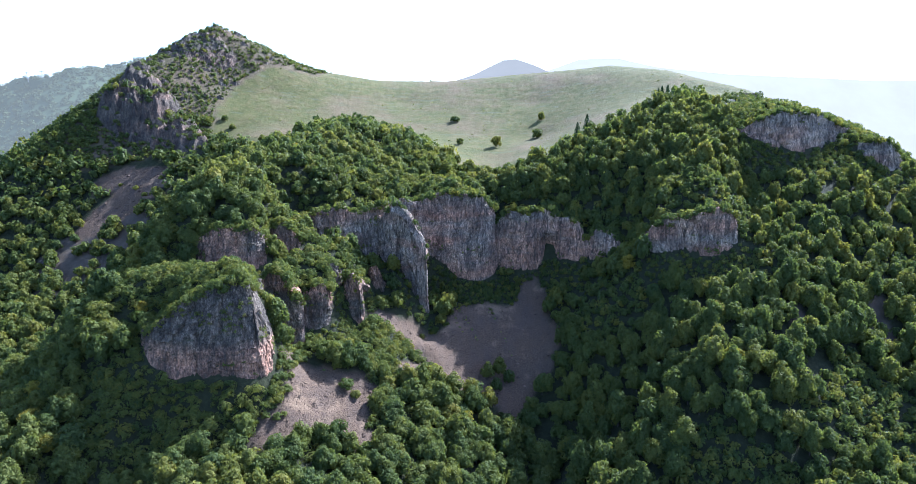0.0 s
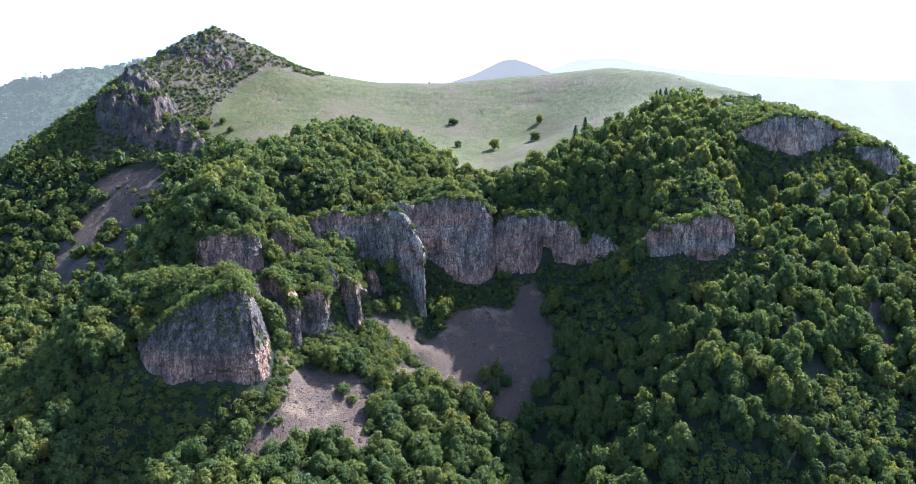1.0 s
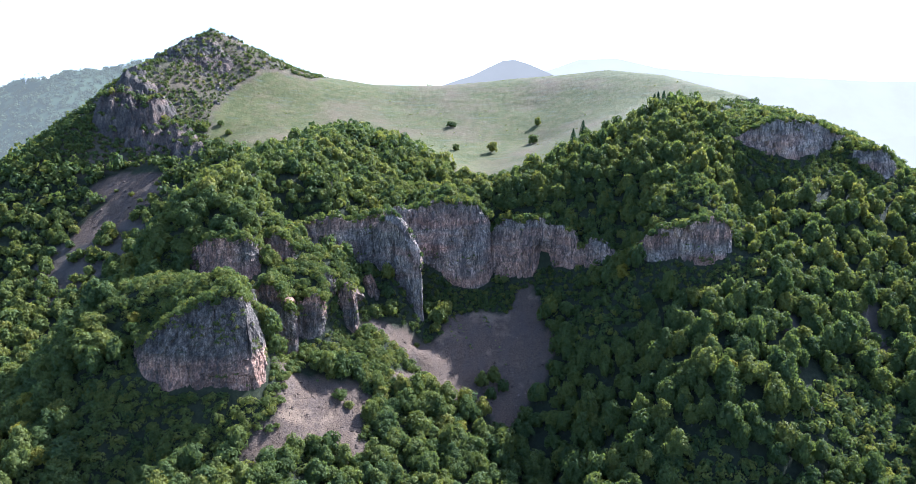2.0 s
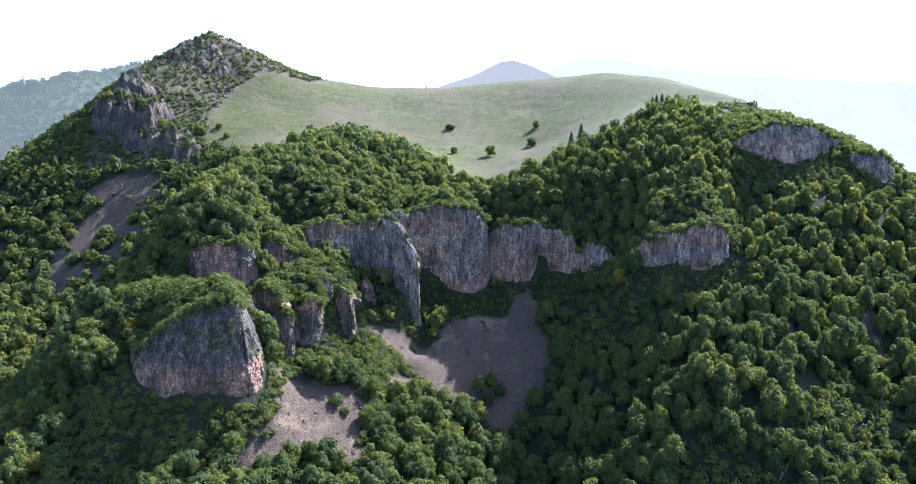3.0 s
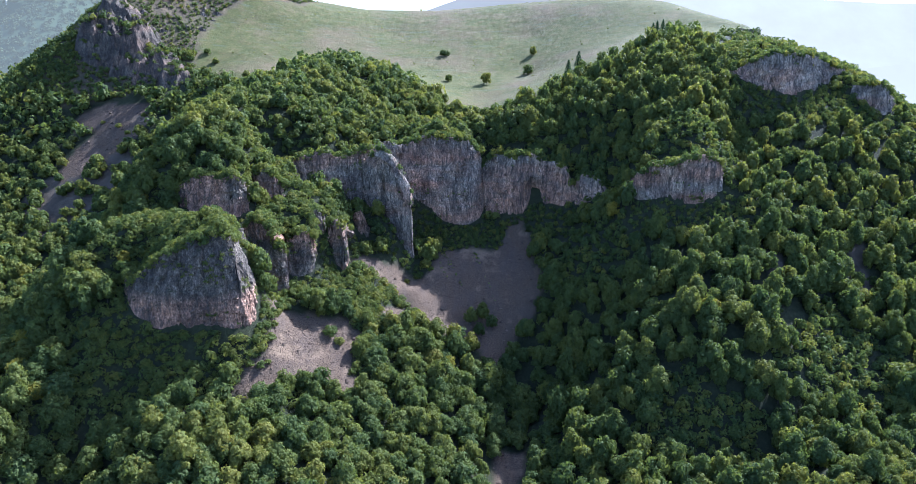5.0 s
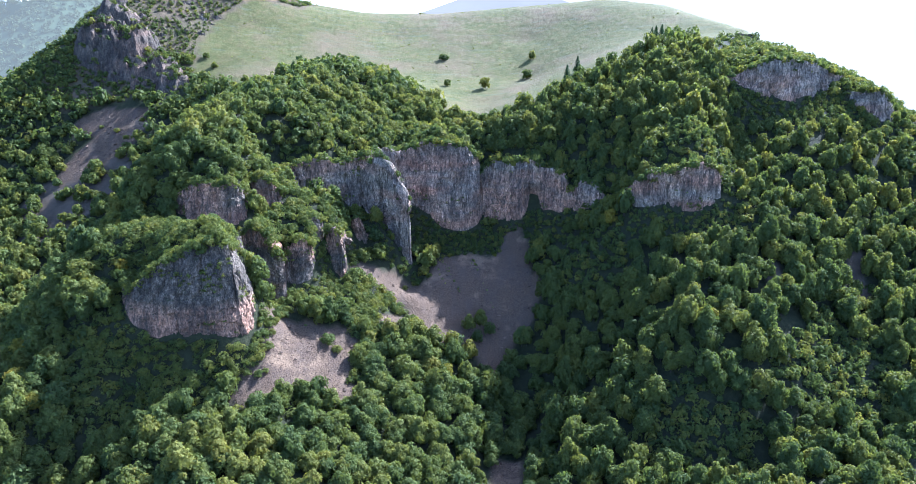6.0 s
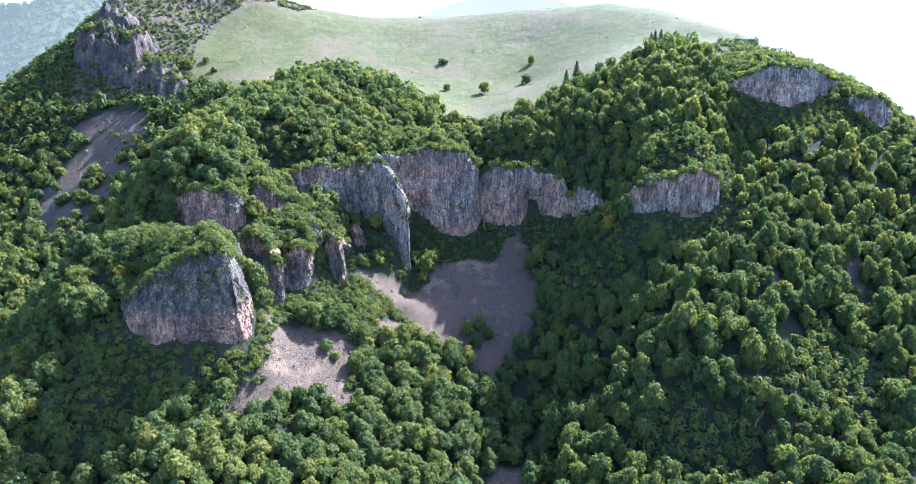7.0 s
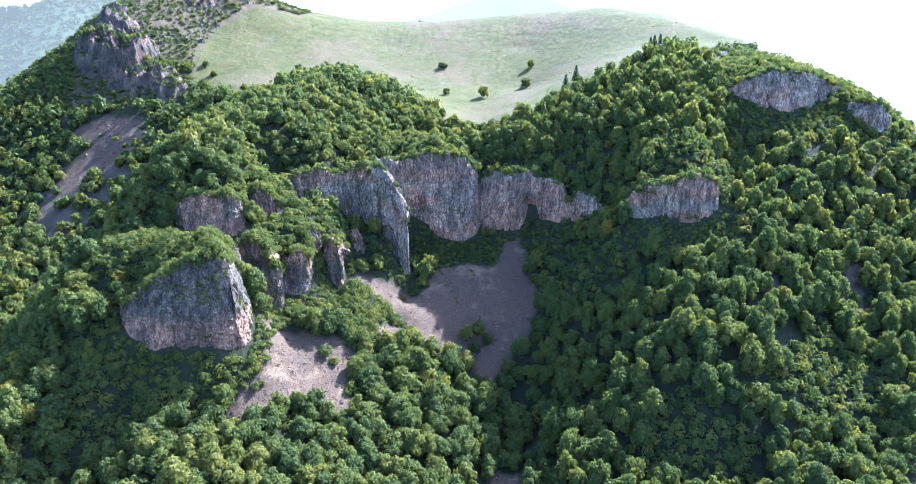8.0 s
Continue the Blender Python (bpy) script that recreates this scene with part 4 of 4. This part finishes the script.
def plant():
    """All stems of the forest: x, y, crown radius, kind of place (0 near, 1 middle, 2 far)."""
    x, y = scatter(-270, 250, 138, 420, 4.2)
    keep = ~((y > 330) & (x > -120) & (inside(MEADOW, x, y, 4.0) > 0))
    size = rng.uniform(2.2, 3.5, len(x)) * np.where(rng.random(len(x)) < 0.16, 1.3, 1.0)
    size = np.where((x > 40) & (y > 170), size * 0.92, size)
    size = np.where((x > 128) & (y > 288), size * 0.5, size)
    for b in BUSHY:
        keep &= inside(b, x, y, 2.0) == 0
    keep &= inside(SUMMIT, x, y) == 0
    bx, by = scatter(-145, 210, 145, 335, 2.3)
    bush = np.zeros(len(bx))
    for b in BUSHY:
        bush = np.maximum(bush, inside(b, bx, by, 2.0))
    bk = bush > 0
    lx, ly = scatter(-100, 182, 170, 306, 1.85)
    lk = sum(inside(p, lx, ly, 1.0) for _, p in LOW_GROWTH) > 0
    lx, ly = lx[lk], ly[lk]
    ux, uy = scatter(-118, -8, 158, 268, 2.9)
    uk = (ux * 0.55 + uy < 236) | (rng.random(len(ux)) < 0.35)
    wx, wy = scatter(-84, 132, 268, 346, 4.0)
    vx, vy = scatter(8, 128, 282, 316, 3.0)
    wx, wy = np.concatenate([wx, vx]), np.concatenate([wy, vy])
    hx, hy = scatter(-260, -92, 360, 525, 2.25)
    hk = (inside(SUMMIT, hx, hy) > 0) & (fractal(hx, hy, 16, 3, 77) + 0.7 * fractal(hx, hy, 6, 2, 78) > -0.62 + 0.3 * smooth(430, 490, hy) * (hx < -150) - 0.5 * (hx > -150) - 0.5 * (hx < -200))
    x = np.concatenate([x[keep], lx, bx[bk], ux[uk], wx, hx[hk]])
    y = np.concatenate([y[keep], ly, by[bk], uy[uk], wy, hy[hk]])
    s = np.concatenate([size[keep], rng.uniform(0.7, 1.4, len(lx)), np.where((by[bk] > 258) & (bx[bk] < 70), rng.uniform(0.9, 1.6, bk.sum()), rng.uniform(1.2, 2.1, bk.sum())), rng.uniform(1.2, 2.0, uk.sum()), rng.uniform(1.5, 2.1, len(wx)), np.where(hy[hk] > 405, 0.45 + 1.0 * rng.random(hk.sum()) ** 1.5, rng.uniform(1.3, 2.4, hk.sum()))])
    ok = np.abs(x - 3) < 0.72 * y + 14
    for p in SCREES:
        ok &= inside(p, x, y, 2.0) == 0
    for p in BARE:
        ok &= (inside(p, x, y, 3.0) == 0) | (rng.random(len(x)) < 0.45)
    ok &= (inside(MEADOW, x, y, 4.0) == 0) | (y > 560)
    for limit, p in LOW_GROWTH:
        s = np.where(inside(p, x, y, 1.0) > 0, np.minimum(s, limit * (0.75 + 0.5 * rng.random(len(s)))), s)
    x, y, s = x[ok], y[ok], s[ok]
    z, ok = settle(x, y, s)
    x, y, s, z = x[ok], y[ok], s[ok], z[ok]
    return x, y, z, s, np.where(y > 345, 3, np.where(s < 2.15, 1, np.where(y > 245, 2, 0)))


def fringes():
    """Shrubs along the upper edges of the rock faces, on their ledges and at their feet, and in the runnels of the scree: x, y, z, radius."""
    px, py, pz, ps = [], [], [], []
    for edge, nx, ny, dense in FRINGES:
        i = np.nonzero(rng.random(len(edge)) < 0.85 * dense)[0]
        back = rng.uniform(-0.7, 2.8, len(i))
        px.append(edge[i, 0] - nx[i] * back)
        py.append(edge[i, 1] - ny[i] * back)
        pz.append(edge[i, 2] - 0.9 + 0.1 * back)
        ps.append(0.6 + 1.6 * rng.random(len(i)) ** 2)
    for rows, nx, ny, seed, dense in LEDGES:
        for j, row in enumerate(rows[::2]):
            grown = fractal(np.arange(len(row)) * 0.6 + 0 * row[:, 2], row[:, 2] * 1.6, 5.5, 2, seed + 301)
            i = np.nonzero((grown > 0.3) & (rng.random(len(row)) < 0.3 * dense))[0]
            px.append(row[i, 0] - nx[i] * 0.1)
            py.append(row[i, 1] - ny[i] * 0.1)
            pz.append(row[i, 2] - 0.35)
            ps.append(rng.uniform(0.35, 0.8, len(i)))
    for foot, nx, ny, dense in FEET:
        i = np.nonzero(rng.random(len(foot)) < 0.45 * dense)[0]
        out = rng.uniform(0.5, 3.2, len(i))
        x, y = foot[i, 0] + nx[i] * out, foot[i, 1] + ny[i] * out
        k = sum(inside(p, x, y) for p in SCREES) == 0
        px.append(x[k])
        py.append(y[k])
        pz.append(ground_height(x, y)[k] - 0.3)
        ps.append(rng.uniform(0.5, 1.1, int(k.sum())))
    for (x0, y0), (x1, y1), count in (((0, 263), (8, 250), 26), ((13, 265), (21, 246), 24), ((-3, 260), (2, 252), 12)):
        t = rng.random(count) ** 1.5
        x, y = x0 + (x1 - x0) * t + rng.normal(0, 0.4, count) * (1 - 0.6 * t), y0 + (y1 - y0) * t + rng.normal(0, 0.5, count)
        px.append(x)
        py.append(y)
        pz.append(ground_height(x, y) - 0.25)
        ps.append(rng.uniform(0.3, 0.65, count))
    return np.concatenate(px), np.concatenate(py), np.concatenate(pz), np.concatenate(ps)


def put(template, x, y, z, s, turn, squash):
    v = template
    c, q = math.cos(turn), math.sin(turn)
    return np.stack([(v[:, 0] * c - v[:, 1] * q) * s + x, (v[:, 0] * q + v[:, 1] * c) * s + y, v[:, 2] * s * squash + z], 1)


def template_mesh(name, data, material):
    return join(name, data[0], data[1], material)


def single_tree(name, crown_me, trunk_me, x, y, z, s, squash, label, category="tree", group=""):
    base = new(name)
    base.matrix_world = Matrix.Translation((x, y, z)) @ Matrix.Rotation(rng.uniform(0, 6.28), 4, "Z") @ Matrix.Diagonal((s, s, s * squash, 1))
    for part_name, me in (("trunk", trunk_me), ("crown", crown_me)):
        ob = new(part_name, me)
        ob.parent = base
    return tagged(base, label, category, group)


NEAR_ME = [template_mesh("crown", d, LEAF) for d in NEAR_KINDS]
TRUNK_ME = [template_mesh("trunk", d, BARK) for d in TRUNKS]
YELLOW_ME = template_mesh("crown", NEAR_KINDS[1], YELLOW_LEAF)
CONIFER_ME = template_mesh("crown", CONIFER, DARK_LEAF)


def forest():
    x, y, z, s, kind = plant()
    ex, ey, ez, es = fringes()
    x, y, z = np.concatenate([x, ex]), np.concatenate([y, ey]), np.concatenate([z, ez])
    s, kind = np.concatenate([s, es]), np.concatenate([kind, np.full(len(ex), 1)])
    kind = np.where((kind == 1) & (y < 252) & (x < 0), 4, kind)
    turn, squash = rng.uniform(0, 6.28, len(x)), rng.uniform(0.8, 1.3, len(x))
    squash = np.where((x > 36) & (s > 2.15), squash * 1.22, squash)
    tint = np.clip(rng.beta(1.8, 2.3, len(x)) + 0.18 * fractal(x, y, 30, 2, 5), 0, 1)
    # the stretch of slope nearest to the camera's way is made of single trees
    close = np.nonzero((y < 178) & (x > -75) & (x < 135) & (kind == 0))[0][:300]
    single = set(close.tolist())
    for i in close:
        single_tree("tree", NEAR_ME[i % 6], TRUNK_ME[i % 4], x[i], y[i], z[i] - 0.3, s[i], squash[i],
                    "full green broadleaf tree on the steep wooded slope", group="trees of the near slope")
    for level, kinds, name, label in ((0, NEAR_KINDS, "forest", "dense green broadleaf forest on the gorge slopes"),
                                      (1, BUSH_KINDS, "shrubs", "low green shrubs over crags and clearings"),
                                      (4, FINE_BUSH_KINDS, "shrubs", "low dense green shrubs on the near rock tops and benches"),
                                      (2, MID_KINDS, "forest", "dense broadleaf forest above the cliffs"),
                                      (3, FAR_KINDS, "forest", "bushes and low woods on the rocky peak")):
        vs, fs, ts, bv, bf, n, nb = [], [], [], [], [], 0, 0
        for i in np.nonzero(kind == level)[0]:
            if i in single:
                continue
            v, f = kinds[int(turn[i] * 1000) % len(kinds)]
            vs.append(put(v, x[i], y[i], z[i] - 0.3, s[i], turn[i], squash[i]))
            fs.append(f + n)
            ts.append(np.full(len(v), tint[i], np.float32))
            n += len(v)
            if level in (0, 2):
                v, f = STEMS[i % 4]
                bv.append(put(v, x[i], y[i], z[i] - 0.3, s[i], turn[i], squash[i]))
                bf.append(f + nb)
                nb += len(v)
        me = join(name, np.concatenate(vs), np.concatenate(fs), LEAF)
        me.attributes.new("tint", "FLOAT", "POINT").data.foreach_set("value", np.concatenate(ts))
        top = tagged(new(name, me), label, "shrubs" if name == "shrubs" else "forest", kind="stuff")
        if bv:
            ob = new("trunks", join("trunks", np.concatenate(bv), np.concatenate(bf), BARK))
            ob.parent = top
            tagged(ob, kind="stuff")


forest()


def far_hill():
    """The wooded hill far behind the peak, its haze painted as emission: a sheet of canopy with single crowns standing
    out of it.
    """
    k = Mat("woods_with_haze_glow")
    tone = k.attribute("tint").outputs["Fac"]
    # pale glow added over the leaf colour stands in for haze
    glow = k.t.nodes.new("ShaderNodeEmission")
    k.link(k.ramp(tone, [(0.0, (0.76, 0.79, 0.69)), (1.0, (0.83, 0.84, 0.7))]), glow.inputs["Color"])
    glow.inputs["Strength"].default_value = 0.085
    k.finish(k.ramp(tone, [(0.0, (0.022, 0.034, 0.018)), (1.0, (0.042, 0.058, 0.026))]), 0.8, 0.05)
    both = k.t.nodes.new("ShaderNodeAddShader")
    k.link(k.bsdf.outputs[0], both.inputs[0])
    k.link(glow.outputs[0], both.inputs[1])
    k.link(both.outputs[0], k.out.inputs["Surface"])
    r = np.random.default_rng(41)
    xs, ys = np.arange(-840, -199, 8.0), np.arange(600, 985, 8.0)
    gx, gy = [g.ravel() for g in np.meshgrid(xs, ys)]

    def eased(x, y):
        return sum(ground_height(x + a, y + b) for a in (-30, 0, 30) for b in (-34, 0, 34)) / 9 + 15.0

    sheet = np.stack([gx, gy, eased(gx, gy) + 1.0], 1)
    f = grid_faces(len(xs), len(ys))
    centre = sheet[f].mean(1)
    f = f[centre[:, 0] < -0.41 * centre[:, 1]]
    f = np.concatenate([f[:, [0, 1, 2]], f[:, [0, 2, 3]]])
    vs, fs, ts, n = [sheet], [f], [np.full(len(sheet), 0.2, np.float32)], len(sheet)
    x, y = scatter(-780, -240, 610, 950, 6.8)
    ok = (x < -0.43 * y) & (np.abs(x) < 0.75 * y + 14)
    x, y = x[ok], y[ok]
    z = eased(x, y)
    for i in range(len(x)):
        v, q = FAR_KINDS[i % 3]
        vs.append(put(v, x[i], y[i], z[i] - 1.0, r.uniform(2.3, 3.6), r.uniform(0, 6.28), r.uniform(0.8, 1.1)))
        fs.append(q + n)
        ts.append(np.full(len(v), r.random(), np.float32))
        n += len(v)
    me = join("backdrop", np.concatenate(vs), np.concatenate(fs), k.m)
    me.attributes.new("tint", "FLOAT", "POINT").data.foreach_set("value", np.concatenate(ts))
    return tagged(new("backdrop", me), "wooded hill far behind the peak, pale with painted haze glow", "far hill", kind="structure")


far_hill()

# trees that stand alone on the meadow and the scree
for mx, my, ms, mq, mlabel in ((22, 385, 3.0, 1.25, "single round tree on the open meadow"), (47, 401, 3.0, 0.95, "broad single tree on the open meadow"),
                               (52, 425, 2.4, 1.3, "small single tree on the open meadow"), (-2, 432, 3.2, 0.7, "low spreading tree on the open meadow"),
                               (1, 385, 2.0, 1.0, "small bushy tree on the open meadow"), (-109, 377, 2.4, 1.0, "bushy tree at the meadow's edge"),
                               (-21, 529, 0.9, 0.8, "small tree on the meadow's skyline"), (125, 394, 2.8, 1.0, "bushy tree at the meadow's edge"),
                               (130, 388, 2.6, 0.9, "bushy tree at the meadow's edge"), (-133, 400, 2.2, 0.9, "bushy tree at the meadow's edge"), (-140, 408, 2.2, 0.8, "bushy tree at the meadow's edge")):
    single_tree("tree", NEAR_ME[int(mx * my) % 6], TRUNK_ME[int(abs(mx)) % 4], mx, my, ground_height(mx, my)[0] - 0.2, ms, mq, mlabel, group="trees on the meadow")
for mx, my, ms in ((63, 357, 2.9), (70, 368, 3.1), (114, 389, 2.9), (117, 392, 3.0), (120.5, 393, 3.0)):
    single_tree("conifer", CONIFER_ME, TRUNK_ME[0], mx, my, ground_height(mx, my)[0] - 0.2, ms, 1.1, "dark narrow conifer at the meadow's edge", group="conifers on the meadow")
for mx, my, ms in ((-36, 205, 2.6), (-33, 203, 2.0), (-49, 211, 0.8), (-44, 208, 0.7), (-9, 252, 1.8), (-14, 248, 1.4), (-5, 254, 1.5), (-170, 352, 2.0), (-163, 347, 1.8), (-158, 356, 1.6), (-180, 356, 1.5), (-51.5, 190, 2.0), (-51.5, 195, 1.4), (-52, 200, 1.3), (-53, 204.5, 1.4), (-53, 209, 1.8),
                   (-54.2, 183.5, 1.3), (-53, 185.5, 1.5), (-54.3, 187.5, 1.3), (-52.5, 182, 1.6), (-54.4, 190, 1.3), (-55.5, 181, 1.4), (-54.6, 193, 1.2), (-54.8, 196.5, 1.3), (-51, 184, 1.2)):
    single_tree("bush", NEAR_ME[int(ms * 7) % 6], TRUNK_ME[1], mx, my, ground_height(mx, my)[0] - 0.6, ms, 0.7, "green bush growing on the stony scree", "bush", "bushes on the scree")

for mx, my, ms in ((65, 250, 2.8), (-98, 200, 1.9), (3, 212, 2.7), (86, 199, 3.0), (-118, 172, 2.8), (-122, 182, 2.6), (-110, 166, 2.4), (-60, 282, 2.4), (-72, 300, 2.4), (147, 252, 3.0), (-108, 222, 2.0), (-103, 228, 1.8)):
    single_tree("tree", YELLOW_ME, TRUNK_ME[int(abs(mx)) % 4], mx, my, ground_height(mx, my)[0] - 0.3, ms, 1.15, "yellowish green broadleaf tree among darker ones", group="yellowing trees")
for mx, my, ms in ((11, 236, 2.6), (15.5, 239, 2.8), (19, 236.5, 2.3), (14, 233, 2.4)):
    single_tree("tree", NEAR_ME[int(mx) % 6], TRUNK_ME[int(mx) % 4], mx, my, ground_height(mx, my)[0] - 0.3, ms, 1.2, "round broadleaf tree at the foot of the scree", group="trees below the scree")
for i in range(16):
    k = i / 15
    mx, my = -54.5 + 4.0 * k + rng.uniform(-0.9, 0.9), 187 + 27 * k + rng.uniform(-1, 1)
    single_tree("bush", NEAR_ME[i % 6], TRUNK_ME[1], mx, my, ground_height(mx, my)[0] - 0.5, rng.uniform(0.9, 1.7), 0.8, "green bush between the rock and the scree", "bush", "bushes on the scree")


# ---- stones on the scree ----
def stones():
    v0 = np.array([(1, 0, 0), (0, 1, 0), (-1, 0, 0), (0, -1, 0), (0, 0, 1), (0, 0, -1)], float)
    f0 = np.array([(0, 1, 4), (1, 2, 4), (2, 3, 4), (3, 0, 4), (1, 0, 5), (2, 1, 5), (3, 2, 5), (0, 3, 5)])
    vs, fs, n = [], [], 0
    for p in SCREES:
        q = np.array(p)
        area = np.ptp(q[:, 0]) * np.ptp(q[:, 1])
        m = int(min(7000, area * 3.2))
        x, y = rng.uniform(q[:, 0].min(), q[:, 0].max(), m), rng.uniform(q[:, 1].min(), q[:, 1].max(), m)
        k = inside(p, x, y, 2.0) > 0
        x, y = x[k], y[k]
        z = ground_height(x, y)
        r = np.minimum(0.12 + 0.1 * rng.pareto(3.2, len(x)), 0.8)
        for i in range(len(x)):
            w = v0 * (1 + 0.35 * rng.normal(size=(len(v0), 1))) * np.array([1.2, 1.0, 0.7]) * r[i]
            vs.append(w + np.array([x[i], y[i], z[i] + 0.1 * r[i]]))
            fs.append(f0 + n)
            n += len(w)
    me = join("scree_stones", np.concatenate(vs), np.concatenate(fs), SCREE_STONE)
    return tagged(new("scree_stones", me), "loose pinkish grey stones strewn over the scree", "stones", kind="stuff")


def stone_material():
    k = Mat("scree_stone")
    island = k.t.nodes.new("ShaderNodeNewGeometry").outputs["Random Per Island"]
    tone = k.ramp(island, [(0.0, (0.046, 0.034, 0.026)), (0.5, (0.088, 0.061, 0.042)), (1.0, (0.155, 0.113, 0.08))])
    fine = k.noise(0.2, 5, 0.7)
    k.bump(fine, 0.1)
    return k.finish(k.mix(1.0, tone, k.ramp(fine, [(0.3, (0.75, 0.75, 0.75)), (0.7, (1.15, 1.15, 1.15))]), "MULTIPLY"), 0.95, 0.15)


SCREE_STONE = stone_material()
stones()


def tufts():
    """Small dark shrubs and tussocks strewn over the meadow."""
    r = np.random.default_rng(17)
    x, y = r.uniform(-140, 165, 900), r.uniform(345, 545, 900)
    k = (inside(MEADOW, x, y) > 0) & (fractal(x, y, 30, 3, 55) > 0.1)
    x, y = x[k], y[k]
    z = ground_height(x, y)
    vs, fs, n = [], [], 0
    v, f = FAR_KINDS[0]
    for i in range(len(x)):
        vs.append(put(v, x[i], y[i], z[i] - 0.1, 0.25 + 0.5 * r.random() ** 3, r.uniform(0, 6.28), 0.7))
        fs.append(f + n)
        n += len(v)
    tagged(new("meadow_tufts", join("meadow_tufts", np.concatenate(vs), np.concatenate(fs), LEAF)), "small dark shrubs and tussocks on the meadow", "tufts", kind="stuff")


tufts()


# ---- power line on the far hill ----
def steel_material():
    k = Mat("galvanised_steel")
    m = k.finish(k.ramp(k.noise(0.8, 3), [(0.3, (0.3, 0.31, 0.32)), (0.7, (0.45, 0.46, 0.47))]), 0.5)
    k.bsdf.inputs["Metallic"].default_value = 0.8
    return m


STEEL = steel_material()


def bar(bm, a, b, r):
    a, b = Vector(a), Vector(b)
    turn = (b - a).to_track_quat("Z", "Y").to_matrix().to_4x4()
    bmesh.ops.create_cone(bm, segments=4, radius1=r, radius2=r, depth=(b - a).length, cap_ends=True, matrix=Matrix.Translation((a + b) / 2) @ turn)


def tower(x, y):
    top = new("power_tower")
    top.location = (x, y, ground_height(x, y)[0] - 0.5)
    high = 17
    for sx, sy in ((-1, -1), (1, -1), (1, 1), (-1, 1)):
        bm = bmesh.new()
        bar(bm, (sx * 2.2, sy * 2.2, 0), (sx * 0.4, sy * 0.4, high), 0.16)
        for k in range(5):
            z0, z1 = high * k / 5, high * (k + 1) / 5
            w0, w1 = 2.2 - 1.8 * k / 5, 2.2 - 1.8 * (k + 1) / 5
            bar(bm, (sx * w0, sy * w0, z0), (-sy * w1, sx * w1, z1), 0.09)
        me = bpy.data.meshes.new("leg")
        bm.to_mesh(me)
        bm.free()
        me.materials.append(STEEL)
        new("leg", me).parent = top
    for z, w in ((high - 6, 5.0), (high - 1, 3.6)):
        bm = bmesh.new()
        bar(bm, (-w, 0, z), (w, 0, z), 0.18)
        bar(bm, (-w, 0, z), (0, 0, z + 1.5), 0.1)
        bar(bm, (w, 0, z), (0, 0, z + 1.5), 0.1)
        me = bpy.data.meshes.new("crossarm")
        bm.to_mesh(me)
        bm.free()
        me.materials.append(STEEL)
        new("crossarm", me).parent = top
    return tagged(top, "thin grey lattice power tower on the far hill", "power tower", "power towers")


tower(-556, 886)
tower(-545, 900)
